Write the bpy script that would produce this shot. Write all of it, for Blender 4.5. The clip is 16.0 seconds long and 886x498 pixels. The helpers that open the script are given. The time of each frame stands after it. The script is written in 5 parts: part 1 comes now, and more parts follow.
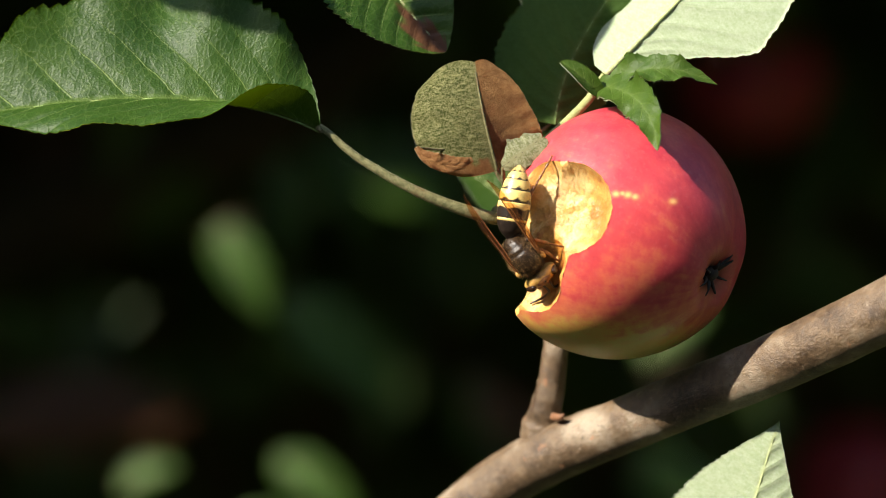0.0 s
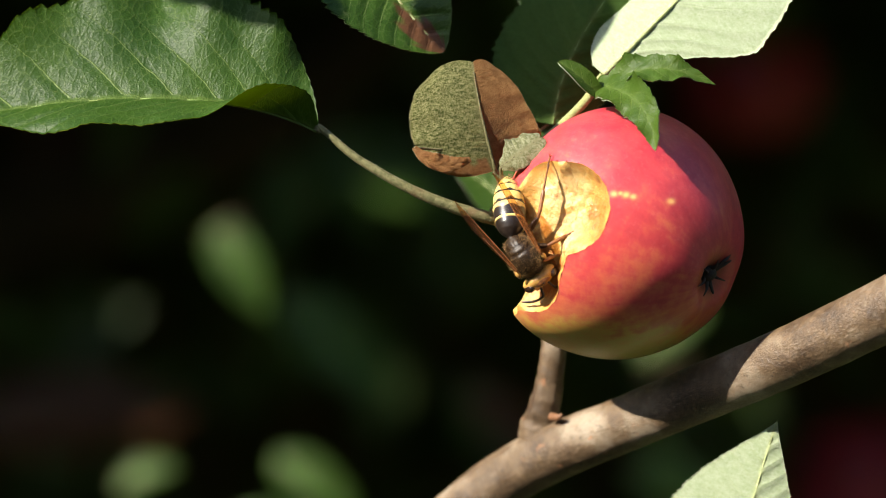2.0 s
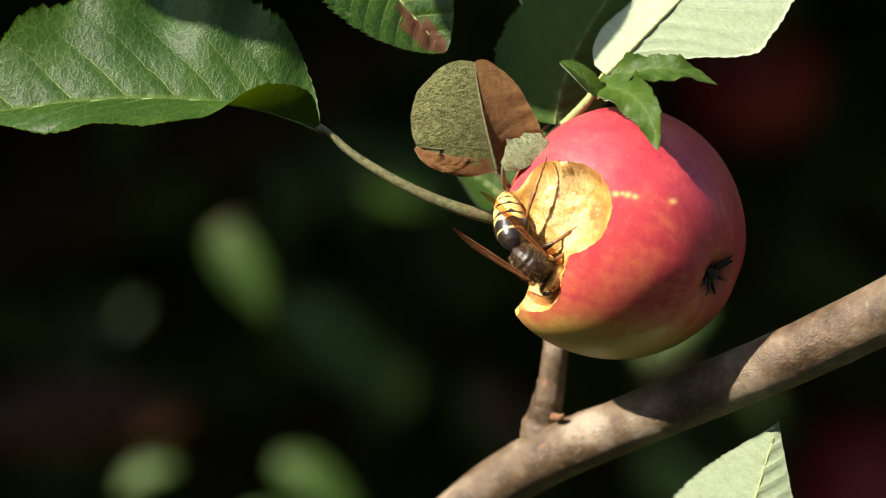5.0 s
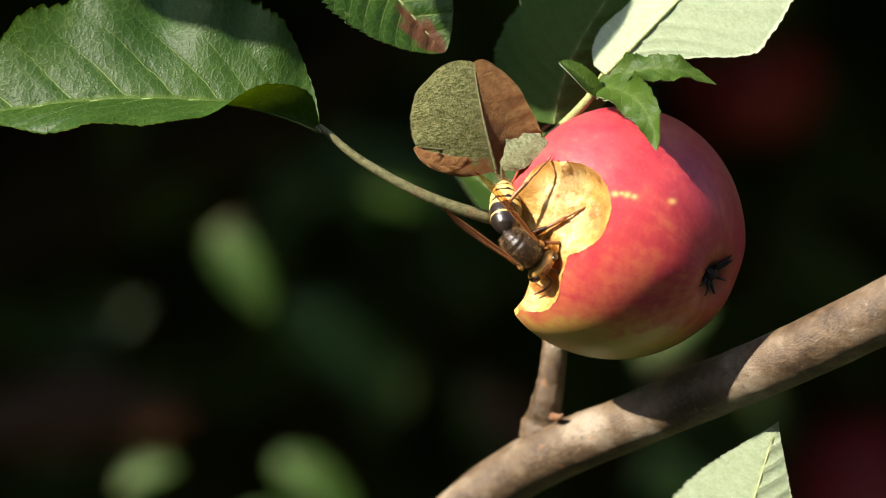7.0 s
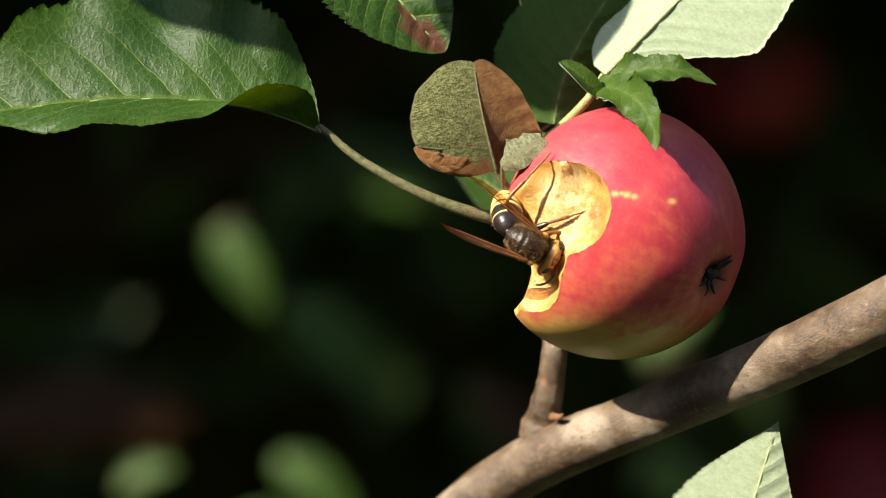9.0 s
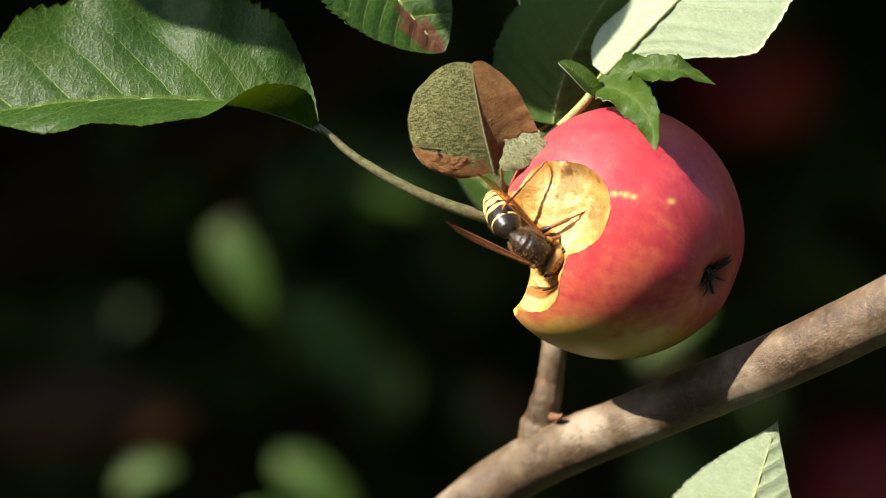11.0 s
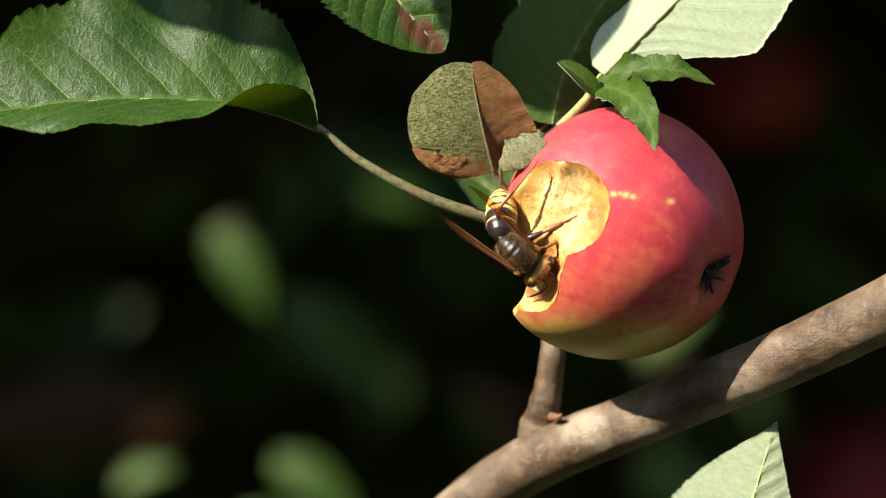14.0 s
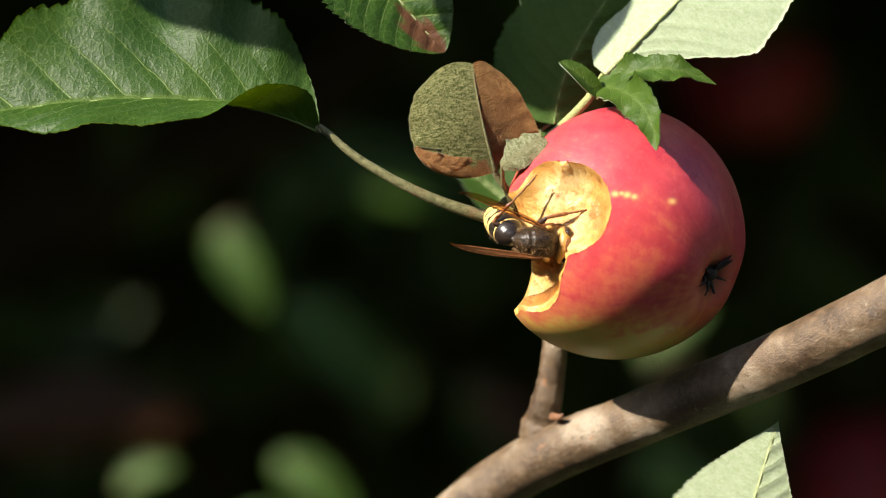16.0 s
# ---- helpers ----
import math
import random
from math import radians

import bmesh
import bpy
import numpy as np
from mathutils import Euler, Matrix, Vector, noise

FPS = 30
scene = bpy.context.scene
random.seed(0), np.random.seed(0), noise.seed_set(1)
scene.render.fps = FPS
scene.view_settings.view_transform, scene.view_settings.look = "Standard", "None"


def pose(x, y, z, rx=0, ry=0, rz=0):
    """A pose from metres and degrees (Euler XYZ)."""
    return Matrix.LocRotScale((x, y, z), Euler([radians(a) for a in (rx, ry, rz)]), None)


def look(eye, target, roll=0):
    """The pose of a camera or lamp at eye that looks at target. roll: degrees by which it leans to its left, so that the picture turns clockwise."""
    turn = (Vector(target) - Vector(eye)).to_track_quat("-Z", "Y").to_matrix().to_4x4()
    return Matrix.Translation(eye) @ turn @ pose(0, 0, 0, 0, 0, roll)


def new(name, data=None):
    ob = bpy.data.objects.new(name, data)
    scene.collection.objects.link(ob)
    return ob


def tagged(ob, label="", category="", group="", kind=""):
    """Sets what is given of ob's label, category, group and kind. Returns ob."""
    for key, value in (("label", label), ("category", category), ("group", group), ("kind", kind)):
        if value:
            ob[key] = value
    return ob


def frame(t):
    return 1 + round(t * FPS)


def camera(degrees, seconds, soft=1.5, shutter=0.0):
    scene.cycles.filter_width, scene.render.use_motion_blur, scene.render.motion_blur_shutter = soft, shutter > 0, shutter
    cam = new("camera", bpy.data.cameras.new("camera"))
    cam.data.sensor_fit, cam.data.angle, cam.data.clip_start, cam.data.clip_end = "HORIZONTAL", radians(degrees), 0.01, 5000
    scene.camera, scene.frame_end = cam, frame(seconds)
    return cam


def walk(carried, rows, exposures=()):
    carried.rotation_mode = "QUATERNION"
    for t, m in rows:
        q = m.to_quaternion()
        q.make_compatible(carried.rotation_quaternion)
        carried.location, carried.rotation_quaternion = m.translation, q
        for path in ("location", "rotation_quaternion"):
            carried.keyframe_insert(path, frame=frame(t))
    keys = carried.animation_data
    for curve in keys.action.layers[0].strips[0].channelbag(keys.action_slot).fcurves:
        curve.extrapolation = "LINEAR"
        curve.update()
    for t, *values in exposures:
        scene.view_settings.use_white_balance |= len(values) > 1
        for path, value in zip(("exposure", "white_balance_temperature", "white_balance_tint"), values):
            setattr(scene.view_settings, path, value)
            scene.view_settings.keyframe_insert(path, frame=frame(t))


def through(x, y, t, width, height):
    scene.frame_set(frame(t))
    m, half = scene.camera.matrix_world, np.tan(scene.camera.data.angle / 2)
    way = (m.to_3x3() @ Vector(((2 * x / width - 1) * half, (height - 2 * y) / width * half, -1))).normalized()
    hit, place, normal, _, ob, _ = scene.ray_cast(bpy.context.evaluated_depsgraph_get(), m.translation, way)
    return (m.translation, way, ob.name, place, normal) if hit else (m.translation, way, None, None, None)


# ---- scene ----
# The subject is laid out in millimetres: u to the right, v up, d away from the viewer, about a point 1.5 m above the ground.
DIST = 1.01779
cam = camera(11.0, 16.0, soft=1.0)
cam.data.dof.use_dof = True
cam.data.dof.focus_distance = 1.010
cam.data.dof.aperture_fstop = 8.6

# slight tremble of the tripod head: sideways drift of the aim, millimetres at the apple
DRIFT = [(0.0, 1.4), (0.5, -0.5), (1.0, -2.0), (1.5, 3.0), (2.0, -2.0), (2.5, 2.6), (3.0, 0.5), (3.5, 1.0), (4.0, 1.3),
         (6.5, 1.0), (7.0, 0.0), (7.5, 1.0), (8.0, 0.0), (8.5, 0.0), (9.0, 0.0), (11.5, -1.7), (12.0, -1.7), (12.5, -1.7),
         (13.0, -2.2), (13.5, -2.0), (14.0, -2.5), (14.5, -2.5), (15.0, -1.7), (15.5, -1.0), (16.0, 0.0)]
walk(cam, [(t, look((0, -DIST, 1.5), (-0.000125 * s, 0, 1.5))) for t, s in DRIFT])

# ---- light ----
SUN = Vector((-0.660, -0.487, 0.572)).normalized()
sun = new("sun", bpy.data.lights.new("sun", "SUN"))
sun.data.energy, sun.data.angle, sun.data.color = 4.8, radians(0.53), (1.0, 0.925, 0.81)
sun.matrix_world = look(SUN * 5, (0, 0, 0))
world = bpy.data.worlds.new("world")
scene.world = world
world.use_nodes = True
sky = world.node_tree.nodes.new("ShaderNodeTexSky")
sky.sky_type, sky.sun_disc = "NISHITA", False
sky.sun_elevation, sky.sun_rotation = math.asin(SUN.z), math.atan2(SUN.x, SUN.y)
ground_light = world.node_tree.nodes["Background"]
ground_light.inputs["Strength"].default_value = 0.10
world.node_tree.links.new(sky.outputs["Color"], ground_light.inputs["Color"])
scene.view_settings.exposure = 1.30


# ---- mesh helpers ----
def S(u, v, d=0.0):
    """Millimetres about the subject's middle to world metres."""
    return Vector((u * 0.001, d * 0.001, 1.5 + v * 0.001))


def mesh(name, verts, faces, mats=(), smooth=True, slots=None, attrs=None):
    me = bpy.data.meshes.new(name)
    me.from_pydata([tuple(map(float, v)) for v in verts], [], [tuple(map(int, f)) for f in faces])
    for m in mats:
        me.materials.append(m)
    me.polygons.foreach_set("use_smooth", [smooth] * len(me.polygons))
    if slots is not None:
        me.polygons.foreach_set("material_index", [int(s) for s in slots])
    for key, values in (attrs or {}).items():
        values = np.asarray(values, dtype=float)
        if values.ndim == 1:
            me.attributes.new(key, "FLOAT", "POINT").data.foreach_set("value", values)
        else:
            me.attributes.new(key, "FLOAT_VECTOR", "POINT").data.foreach_set("vector", values.ravel())
    me.update()
    return me


def part(name, me, parent=None, label=""):
    ob = new(name, me)
    if parent is not None:
        ob.parent = parent
    return tagged(ob, label)


def thing(name, at, label, category, group="", kind=""):
    ob = new(name)
    ob.empty_display_size = 0.005
    ob.location = at
    return tagged(ob, label, category, group, kind)


def grid_faces(rows, cols, wrap=False, base=0):
    i, j = np.meshgrid(np.arange(rows - 1), np.arange(cols if wrap else cols - 1), indexing="ij")
    k = (j + 1) % cols
    return np.stack([base + i * cols + j, base + i * cols + k, base + (i + 1) * cols + k, base + (i + 1) * cols + j], -1).reshape(-1, 4)


def spline(points, n):
    """n points on a smooth line (Catmull-Rom) through the given ones."""
    p = np.array([np.asarray(q, float) for q in points])
    p = np.vstack([2 * p[0] - p[1], p, 2 * p[-1] - p[-2]])
    out = []
    for x in np.linspace(0, len(p) - 3 - 1e-9, n):
        i, f = int(x), x - int(x)
        a, b, c, d = p[i:i + 4]
        out.append(0.5 * (2 * b + (c - a) * f + (2 * a - 5 * b + 4 * c - d) * f * f + (3 * b - a - 3 * c + d) * f ** 3))
    return np.array(out)


def tube(points, radii, n=40, sides=14, rough=0.0, scale=400.0, closed=True):
    """A tapered tube along a smooth line, metres; rough: relative relief."""
    c = spline(points, n)
    r = np.interp(np.linspace(0, 1, n), np.linspace(0, 1, len(radii)), radii)
    t = np.gradient(c, axis=0)
    t /= np.linalg.norm(t, axis=1)[:, None]
    ref = np.array([0.0, 0.0, 1.0]) if abs(t[0][2]) < 0.8 else np.array([1.0, 0.0, 0.0])
    verts = []
    for i in range(n):
        side = np.cross(t[i], ref)
        side /= np.linalg.norm(side)
        ref = np.cross(side, t[i])
        for k in range(sides):
            a = 2 * math.pi * k / sides
            w = side * math.cos(a) + ref * math.sin(a)
            q = c[i] + w * r[i]
            g = 1 + rough * (noise.noise(Vector(q) * scale) + 0.5 * noise.noise(Vector(q) * scale * 2.7)) if rough else 1.0
            verts.append(c[i] + w * r[i] * g)
    faces = [tuple(f) for f in grid_faces(n, sides, True)]
    if closed:
        faces += [tuple(range(sides))[::-1], tuple(range((n - 1) * sides, n * sides))]
    return verts, faces


def joined(pieces):
    verts, faces = [], []
    for v, f in pieces:
        k = len(verts)
        verts += [tuple(q) for q in v]
        faces += [tuple(i + k for i in g) for g in f]
    return verts, faces


def lathe(rows, sides=24):
    """Rings across x from rows of (x, half width, half height, centre height), closed at both ends."""
    verts = []
    for x, w, h, z in rows:
        for k in range(sides):
            a = 2 * math.pi * k / sides
            verts.append((x, w * math.cos(a), z + h * math.sin(a)))
    faces = [tuple(f) for f in grid_faces(len(rows), sides, True)]
    faces += [tuple(range(sides))[::-1], tuple(range((len(rows) - 1) * sides, len(rows) * sides))]
    return verts, faces


def blob(centre, size, rows=12, sides=18, turn=None):
    verts, turn = [], turn or Matrix.Identity(3)
    for i in range(rows + 1):
        th = math.pi * (0.02 + 0.96 * i / rows)
        for k in range(sides):
            a = 2 * math.pi * k / sides
            q = Vector((math.sin(th) * math.cos(a) * size[0], math.sin(th) * math.sin(a) * size[1], math.cos(th) * size[2]))
            verts.append(Vector(centre) + turn @ q)
    faces = [tuple(f) for f in grid_faces(rows + 1, sides, True)]
    faces += [tuple(range(sides))[::-1], tuple(range(rows * sides, (rows + 1) * sides))]
    return verts, faces


# ---- materials ----
class Nodes:
    """A short hand for building one node material."""

    def __init__(self, name):
        self.mat = bpy.data.materials.new(name)
        self.mat.use_nodes = True
        self.tree = self.mat.node_tree
        self.bsdf = self.tree.nodes["Principled BSDF"]
        self.out = self.tree.nodes["Material Output"]
        self.object = self.tree.nodes.new("ShaderNodeTexCoord").outputs["Object"]

    def link(self, a, b):
        if isinstance(a, bpy.types.NodeSocket):
            self.tree.links.new(a, b)
        else:
            b.default_value = (*a, 1.0) if isinstance(a, tuple) and len(a) == 3 and b.type == "RGBA" else a

    def attr(self, name, vector=False):
        n = self.tree.nodes.new("ShaderNodeAttribute")
        n.attribute_name = name
        return n.outputs["Vector" if vector else "Fac"]

    def stretch(self, v, scale):
        n = self.tree.nodes.new("ShaderNodeMapping")
        self.link(v, n.inputs["Vector"])
        n.inputs["Scale"].default_value = scale
        return n.outputs["Vector"]

    def noise(self, scale, detail=3.0, rough=0.55, v=None):
        n = self.tree.nodes.new("ShaderNodeTexNoise")
        self.link(v or self.object, n.inputs["Vector"])
        n.inputs["Scale"].default_value, n.inputs["Detail"].default_value, n.inputs["Roughness"].default_value = scale, detail, rough
        return n.outputs["Fac"]

    def cells(self, scale, v=None, feature="DISTANCE_TO_EDGE"):
        n = self.tree.nodes.new("ShaderNodeTexVoronoi")
        n.feature = feature
        self.link(v or self.object, n.inputs["Vector"])
        n.inputs["Scale"].default_value = scale
        return n.outputs["Distance"]

    def ramp(self, fac, *stops):
        n = self.tree.nodes.new("ShaderNodeValToRGB")
        while len(n.color_ramp.elements) < len(stops):
            n.color_ramp.elements.new(0.5)
        for e, (p, c) in zip(n.color_ramp.elements, stops):
            e.position, e.color = p, (*c, 1.0) if isinstance(c, tuple) else (c, c, c, 1.0)
        self.link(fac, n.inputs["Fac"])
        return n.outputs["Color"]

    def mix(self, fac, a, b, how="MIX"):
        n = self.tree.nodes.new("ShaderNodeMix")
        n.data_type, n.blend_type = "RGBA", how
        self.link(fac, n.inputs["Factor"])
        self.link(a, n.inputs[6])
        self.link(b, n.inputs[7])
        return n.outputs[2]

    def math(self, how, a, b=0.0):
        n = self.tree.nodes.new("ShaderNodeMath")
        n.operation = how
        self.link(a, n.inputs[0])
        self.link(b, n.inputs[1])
        return n.outputs[0]

    def bump(self, height, distance, strength=1.0, after=None):
        n = self.tree.nodes.new("ShaderNodeBump")
        n.inputs["Strength"].default_value, n.inputs["Distance"].default_value = strength, distance
        self.link(height, n.inputs["Height"])
        if after:
            self.link(after, n.inputs["Normal"])
        return n.outputs["Normal"]

    def done(self, colour, rough=0.5, normal=None, spec=0.5, through=None, share=0.3, **more):
        b = self.bsdf.inputs
        self.link(colour, b["Base Color"])
        self.link(rough, b["Roughness"])
        b["Specular IOR Level"].default_value = spec
        for key, value in more.items():
            self.link(value, b[key.replace("_", " ")])
        if normal:
            self.link(normal, b["Normal"])
        if through is not None:
            tr = self.tree.nodes.new("ShaderNodeBsdfTranslucent")
            self.link(through, tr.inputs["Color"])
            if normal:
                self.link(normal, tr.inputs["Normal"])
            m = self.tree.nodes.new("ShaderNodeMixShader")
            self.link(share, m.inputs[0])
            self.tree.links.new(self.bsdf.outputs[0], m.inputs[1])
            self.tree.links.new(tr.outputs[0], m.inputs[2])
            self.tree.links.new(m.outputs[0], self.out.inputs["Surface"])
        return self.mat


def vein_lines(n, width=0.30):
    """Side veins as smooth lines, from the blade's own running number of veins, their spacing and the way to the edge."""
    drift = n.math("MULTIPLY", n.math("SUBTRACT", n.noise(0.11, 3.0, 0.6, n.attr("flat", True)), 0.5), 0.24)
    d = n.math("MULTIPLY", n.math("PINGPONG", n.math("ADD", n.attr("phase"), drift), 0.5), n.attr("spacing"))
    q = n.attr("out")
    w = n.math("MULTIPLY", n.math("SUBTRACT", 1.15, q), width)
    line = n.ramp(n.math("DIVIDE", d, w), (0.35, 1.0), (1.0, 0.0))
    patchy = n.ramp(n.noise(0.25, 3.0, 0.6, n.attr("flat", True)), (0.35, 0.6), (0.6, 1.0))
    return n.math("MULTIPLY", n.math("MULTIPLY", line, patchy), n.math("SUBTRACT", 1.0, n.math("MULTIPLY", q, 0.6)))


def leaf_top_material(name, dark, light, vein, gloss=0.38):
    n = Nodes(name)
    v = n.attr("flat", True)
    bent = n.mix(0.06, v, n.noise(0.6, 2.0, 0.5, v), "ADD")
    lines = vein_lines(n, 0.22)
    net = n.cells(0.46, n.stretch(bent, (1.5, 0.8, 1.0)))
    small = n.cells(1.5, bent)
    fine = n.noise(2.6, 6.0, 0.75, v)
    broad = n.noise(0.09, 3.0, 0.55, v)
    c = n.mix(n.ramp(broad, (0.3, 0.0), (0.7, 1.0)), dark, light)
    c = n.mix(n.math("MULTIPLY", fine, 0.5), c, dark)
    c = n.mix(n.ramp(net, (0.0, 0.22), (0.05, 0.0)), c, vein)
    c = n.mix(n.ramp(small, (0.0, 0.22), (0.10, 0.0)), c, dark)
    c = n.mix(n.math("MULTIPLY", lines, 0.85), c, vein)
    c = n.mix(n.math("MULTIPLY", n.attr("vein"), 0.3), c, vein)
    c = n.mix(n.math("MULTIPLY", n.ramp(n.noise(0.8, 5.0, 0.7, v), (0.64, 0.0), (0.72, 1.0)), 0.4), c, (0.28, 0.30, 0.10))
    brown = n.mix(n.noise(0.5, 5.0, 0.7, v), (0.045, 0.018, 0.008), (0.16, 0.072, 0.03))
    c = n.mix(n.attr("brown"), c, brown)
    h = n.math("ADD", n.math("MULTIPLY", n.ramp(net, (0.0, 0.0), (0.22, 1.0)), 0.22), n.math("MULTIPLY", n.ramp(small, (0.0, 0.0), (0.4, 1.0)), 0.24))
    h = n.math("SUBTRACT", h, n.math("MULTIPLY", lines, 0.5))
    h = n.math("ADD", h, n.math("MULTIPLY", fine, 0.22))
    rough = n.math("ADD", n.math("MULTIPLY", fine, 0.3), gloss - 0.04)
    return n.done(c, rough, n.bump(h, 0.00019, 0.9), 0.24, n.mix(n.attr("brown"), (0.15, 0.26, 0.012), (0.22, 0.07, 0.015)), 0.30)


def leaf_under_material(name, dark, light, vein, share=0.3, through=(0.24, 0.30, 0.02), felt=0.0005, ribbed=0.22, wiry=0.08):
    n = Nodes(name)
    v = n.attr("flat", True)
    wool = n.noise(2.2, 6.0, 0.85, v)
    tuft = n.noise(1.0, 5.0, 0.75, n.stretch(v, (1.6, 0.6, 1.0)))
    fine = n.math("ADD", n.math("MULTIPLY", wool, 0.55), n.math("MULTIPLY", tuft, 0.45))
    c = n.mix(n.ramp(fine, (0.5 - wiry, 0.0), (0.5 + wiry, 1.0)), dark, light)
    c = n.mix(n.math("MULTIPLY", n.noise(0.12, 3.0, 0.5, v), 0.2), c, light)
    c = n.mix(n.ramp(n.attr("out"), (0.955, 0.0), (0.985, 0.7)), c, light)
    lines = vein_lines(n, 0.36)
    c = n.mix(n.math("MULTIPLY", lines, ribbed), c, vein)
    c = n.mix(n.attr("vein"), c, vein)
    brown = n.mix(n.ramp(n.noise(0.5, 6.0, 0.75, v), (0.35, 0.0), (0.65, 1.0)), (0.22, 0.09, 0.032), (0.50, 0.27, 0.10))
    c = n.mix(n.attr("brown"), c, brown)
    h = n.math("ADD", n.math("MULTIPLY", lines, ribbed), fine)
    return n.done(c, 0.8, n.bump(h, felt, 0.8), 0.2, n.mix(n.attr("brown"), through, (0.55, 0.24, 0.05)), share)


LEAF_TOP = leaf_top_material("leaf green glossy", (0.019, 0.052, 0.005), (0.042, 0.090, 0.008), (0.22, 0.30, 0.08), 0.34)
LEAF_FRESH = leaf_top_material("leaf fresh green", (0.032, 0.070, 0.007), (0.080, 0.135, 0.013), (0.13, 0.19, 0.04))
LEAF_PALE = leaf_under_material("leaf underside pale felt", (0.38, 0.48, 0.26), (0.60, 0.67, 0.45), (0.52, 0.58, 0.30), 0.4)
LEAF_FELT = leaf_under_material("leaf underside grey felt", (0.020, 0.044, 0.008), (0.47, 0.45, 0.18), (0.38, 0.34, 0.15), share=0.4, felt=0.0040, ribbed=0.10, wiry=0.06)
LEAF_WOOL = leaf_under_material("leaf underside pale wool", (0.15, 0.17, 0.065), (0.56, 0.55, 0.32), (0.40, 0.38, 0.20), felt=0.0030, ribbed=0.08, wiry=0.06)
LEAF_OLIVE = leaf_under_material("leaf underside olive", (0.085, 0.11, 0.02), (0.15, 0.18, 0.04), (0.22, 0.24, 0.06), 0.65, (0.50, 0.50, 0.03), ribbed=0.4)
LEAF_DULL = leaf_under_material("leaf underside dark green", (0.035, 0.075, 0.012), (0.06, 0.11, 0.02), (0.10, 0.14, 0.04), 0.2)


def stalk_material(name, dark, light):
    n = Nodes(name)
    c = n.mix(n.ramp(n.noise(900, 4.0, 0.7), (0.35, 0.0), (0.65, 1.0)), dark, light)
    c = n.mix(n.ramp(n.noise(160, 3.0), (0.55, 0.0), (0.7, 0.6)), c, (0.20, 0.10, 0.05))
    return n.done(c, 0.7, n.bump(n.noise(2500, 4.0, 0.7), 0.0003, 0.7), 0.3)


STALK = stalk_material("leaf stalk olive", (0.075, 0.075, 0.026), (0.19, 0.175, 0.08))
STALK_PALE = stalk_material("leaf stalk pale green", (0.20, 0.23, 0.075), (0.34, 0.37, 0.15))
RIB = stalk_material("midrib", (0.36, 0.42, 0.16), (0.52, 0.56, 0.28))
RIB_GREEN = stalk_material("midrib green", (0.15, 0.23, 0.06), (0.24, 0.34, 0.10))


def bark_material():
    n = Nodes("apple bark")
    v = n.stretch(n.object, (1.0, 1.0, 1.0))
    broad = n.noise(70, 4.0, 0.6, v)
    fine = n.noise(600, 5.0, 0.7, v)
    c = n.ramp(broad, (0.34, (0.040, 0.022, 0.010)), (0.5, (0.120, 0.078, 0.042)), (0.66, (0.30, 0.24, 0.17)))
    c = n.mix(n.ramp(fine, (0.45, 0.0), (0.75, 0.6)), c, (0.22, 0.14, 0.075))
    c = n.mix(n.ramp(n.noise(320, 3.0, 0.6, v), (0.66, 0.0), (0.74, 0.7)), c, (0.34, 0.14, 0.06))
    c = n.mix(n.ramp(n.noise(1100, 2.0, 0.5, v), (0.66, 0.0), (0.76, 0.45)), c, (0.36, 0.29, 0.21))
    c = n.mix(n.ramp(n.noise(750, 4.0, 0.7, v), (0.30, 0.7), (0.42, 0.0)), c, (0.022, 0.013, 0.008))
    h = n.math("ADD", n.math("MULTIPLY", n.noise(420, 5.0, 0.75, v), 0.6), n.math("MULTIPLY", n.noise(1900, 4.0, 0.7, v), 0.5))
    return n.done(c, n.math("ADD", n.math("MULTIPLY", fine, 0.4), 0.24), n.bump(h, 0.00065, 0.9), 0.5)


BARK = bark_material()


def skin_material():
    n = Nodes("apple skin red blush on yellow")
    flat = n.attr("flat", True)
    streak = n.noise(2.6, 5.0, 0.62, n.stretch(flat, (3.0, 3.0, 0.9)))
    patch = n.noise(170, 5.0, 0.68)
    f = n.math("ADD", n.attr("blush"), n.math("MULTIPLY", n.math("SUBTRACT", streak, 0.5), 0.42))
    f = n.math("ADD", f, n.math("MULTIPLY", n.math("SUBTRACT", patch, 0.5), 0.4))
    speck = n.noise(420, 4.0, 0.6, n.stretch(n.object, (1.0, 1.0, 0.6)))
    f = n.math("ADD", f, n.math("MULTIPLY", n.math("SUBTRACT", speck, 0.5), 0.42))
    c = n.ramp(f, (0.05, (0.68, 0.54, 0.13)), (0.28, (0.74, 0.42, 0.10)), (0.48, (0.70, 0.20, 0.085)), (0.75, (0.56, 0.060, 0.066)), (1.0, (0.40, 0.026, 0.046)))
    c = n.mix(n.ramp(n.noise(900, 3.0, 0.6), (0.55, 0.0), (0.80, 0.14)), c, (0.78, 0.36, 0.26))
    c = n.mix(n.attr("scar"), c, (0.85, 0.50, 0.16))
    c = n.mix(n.attr("russet"), c, (0.17, 0.085, 0.035))
    return n.done(c, n.math("ADD", n.math("MULTIPLY", n.noise(400, 3.0), 0.14), 0.33), n.bump(n.noise(2200, 3.0, 0.5), 0.00012, 0.4), 0.5, Subsurface_Weight=0.32, Subsurface_Radius=(0.009, 0.0034, 0.0013))


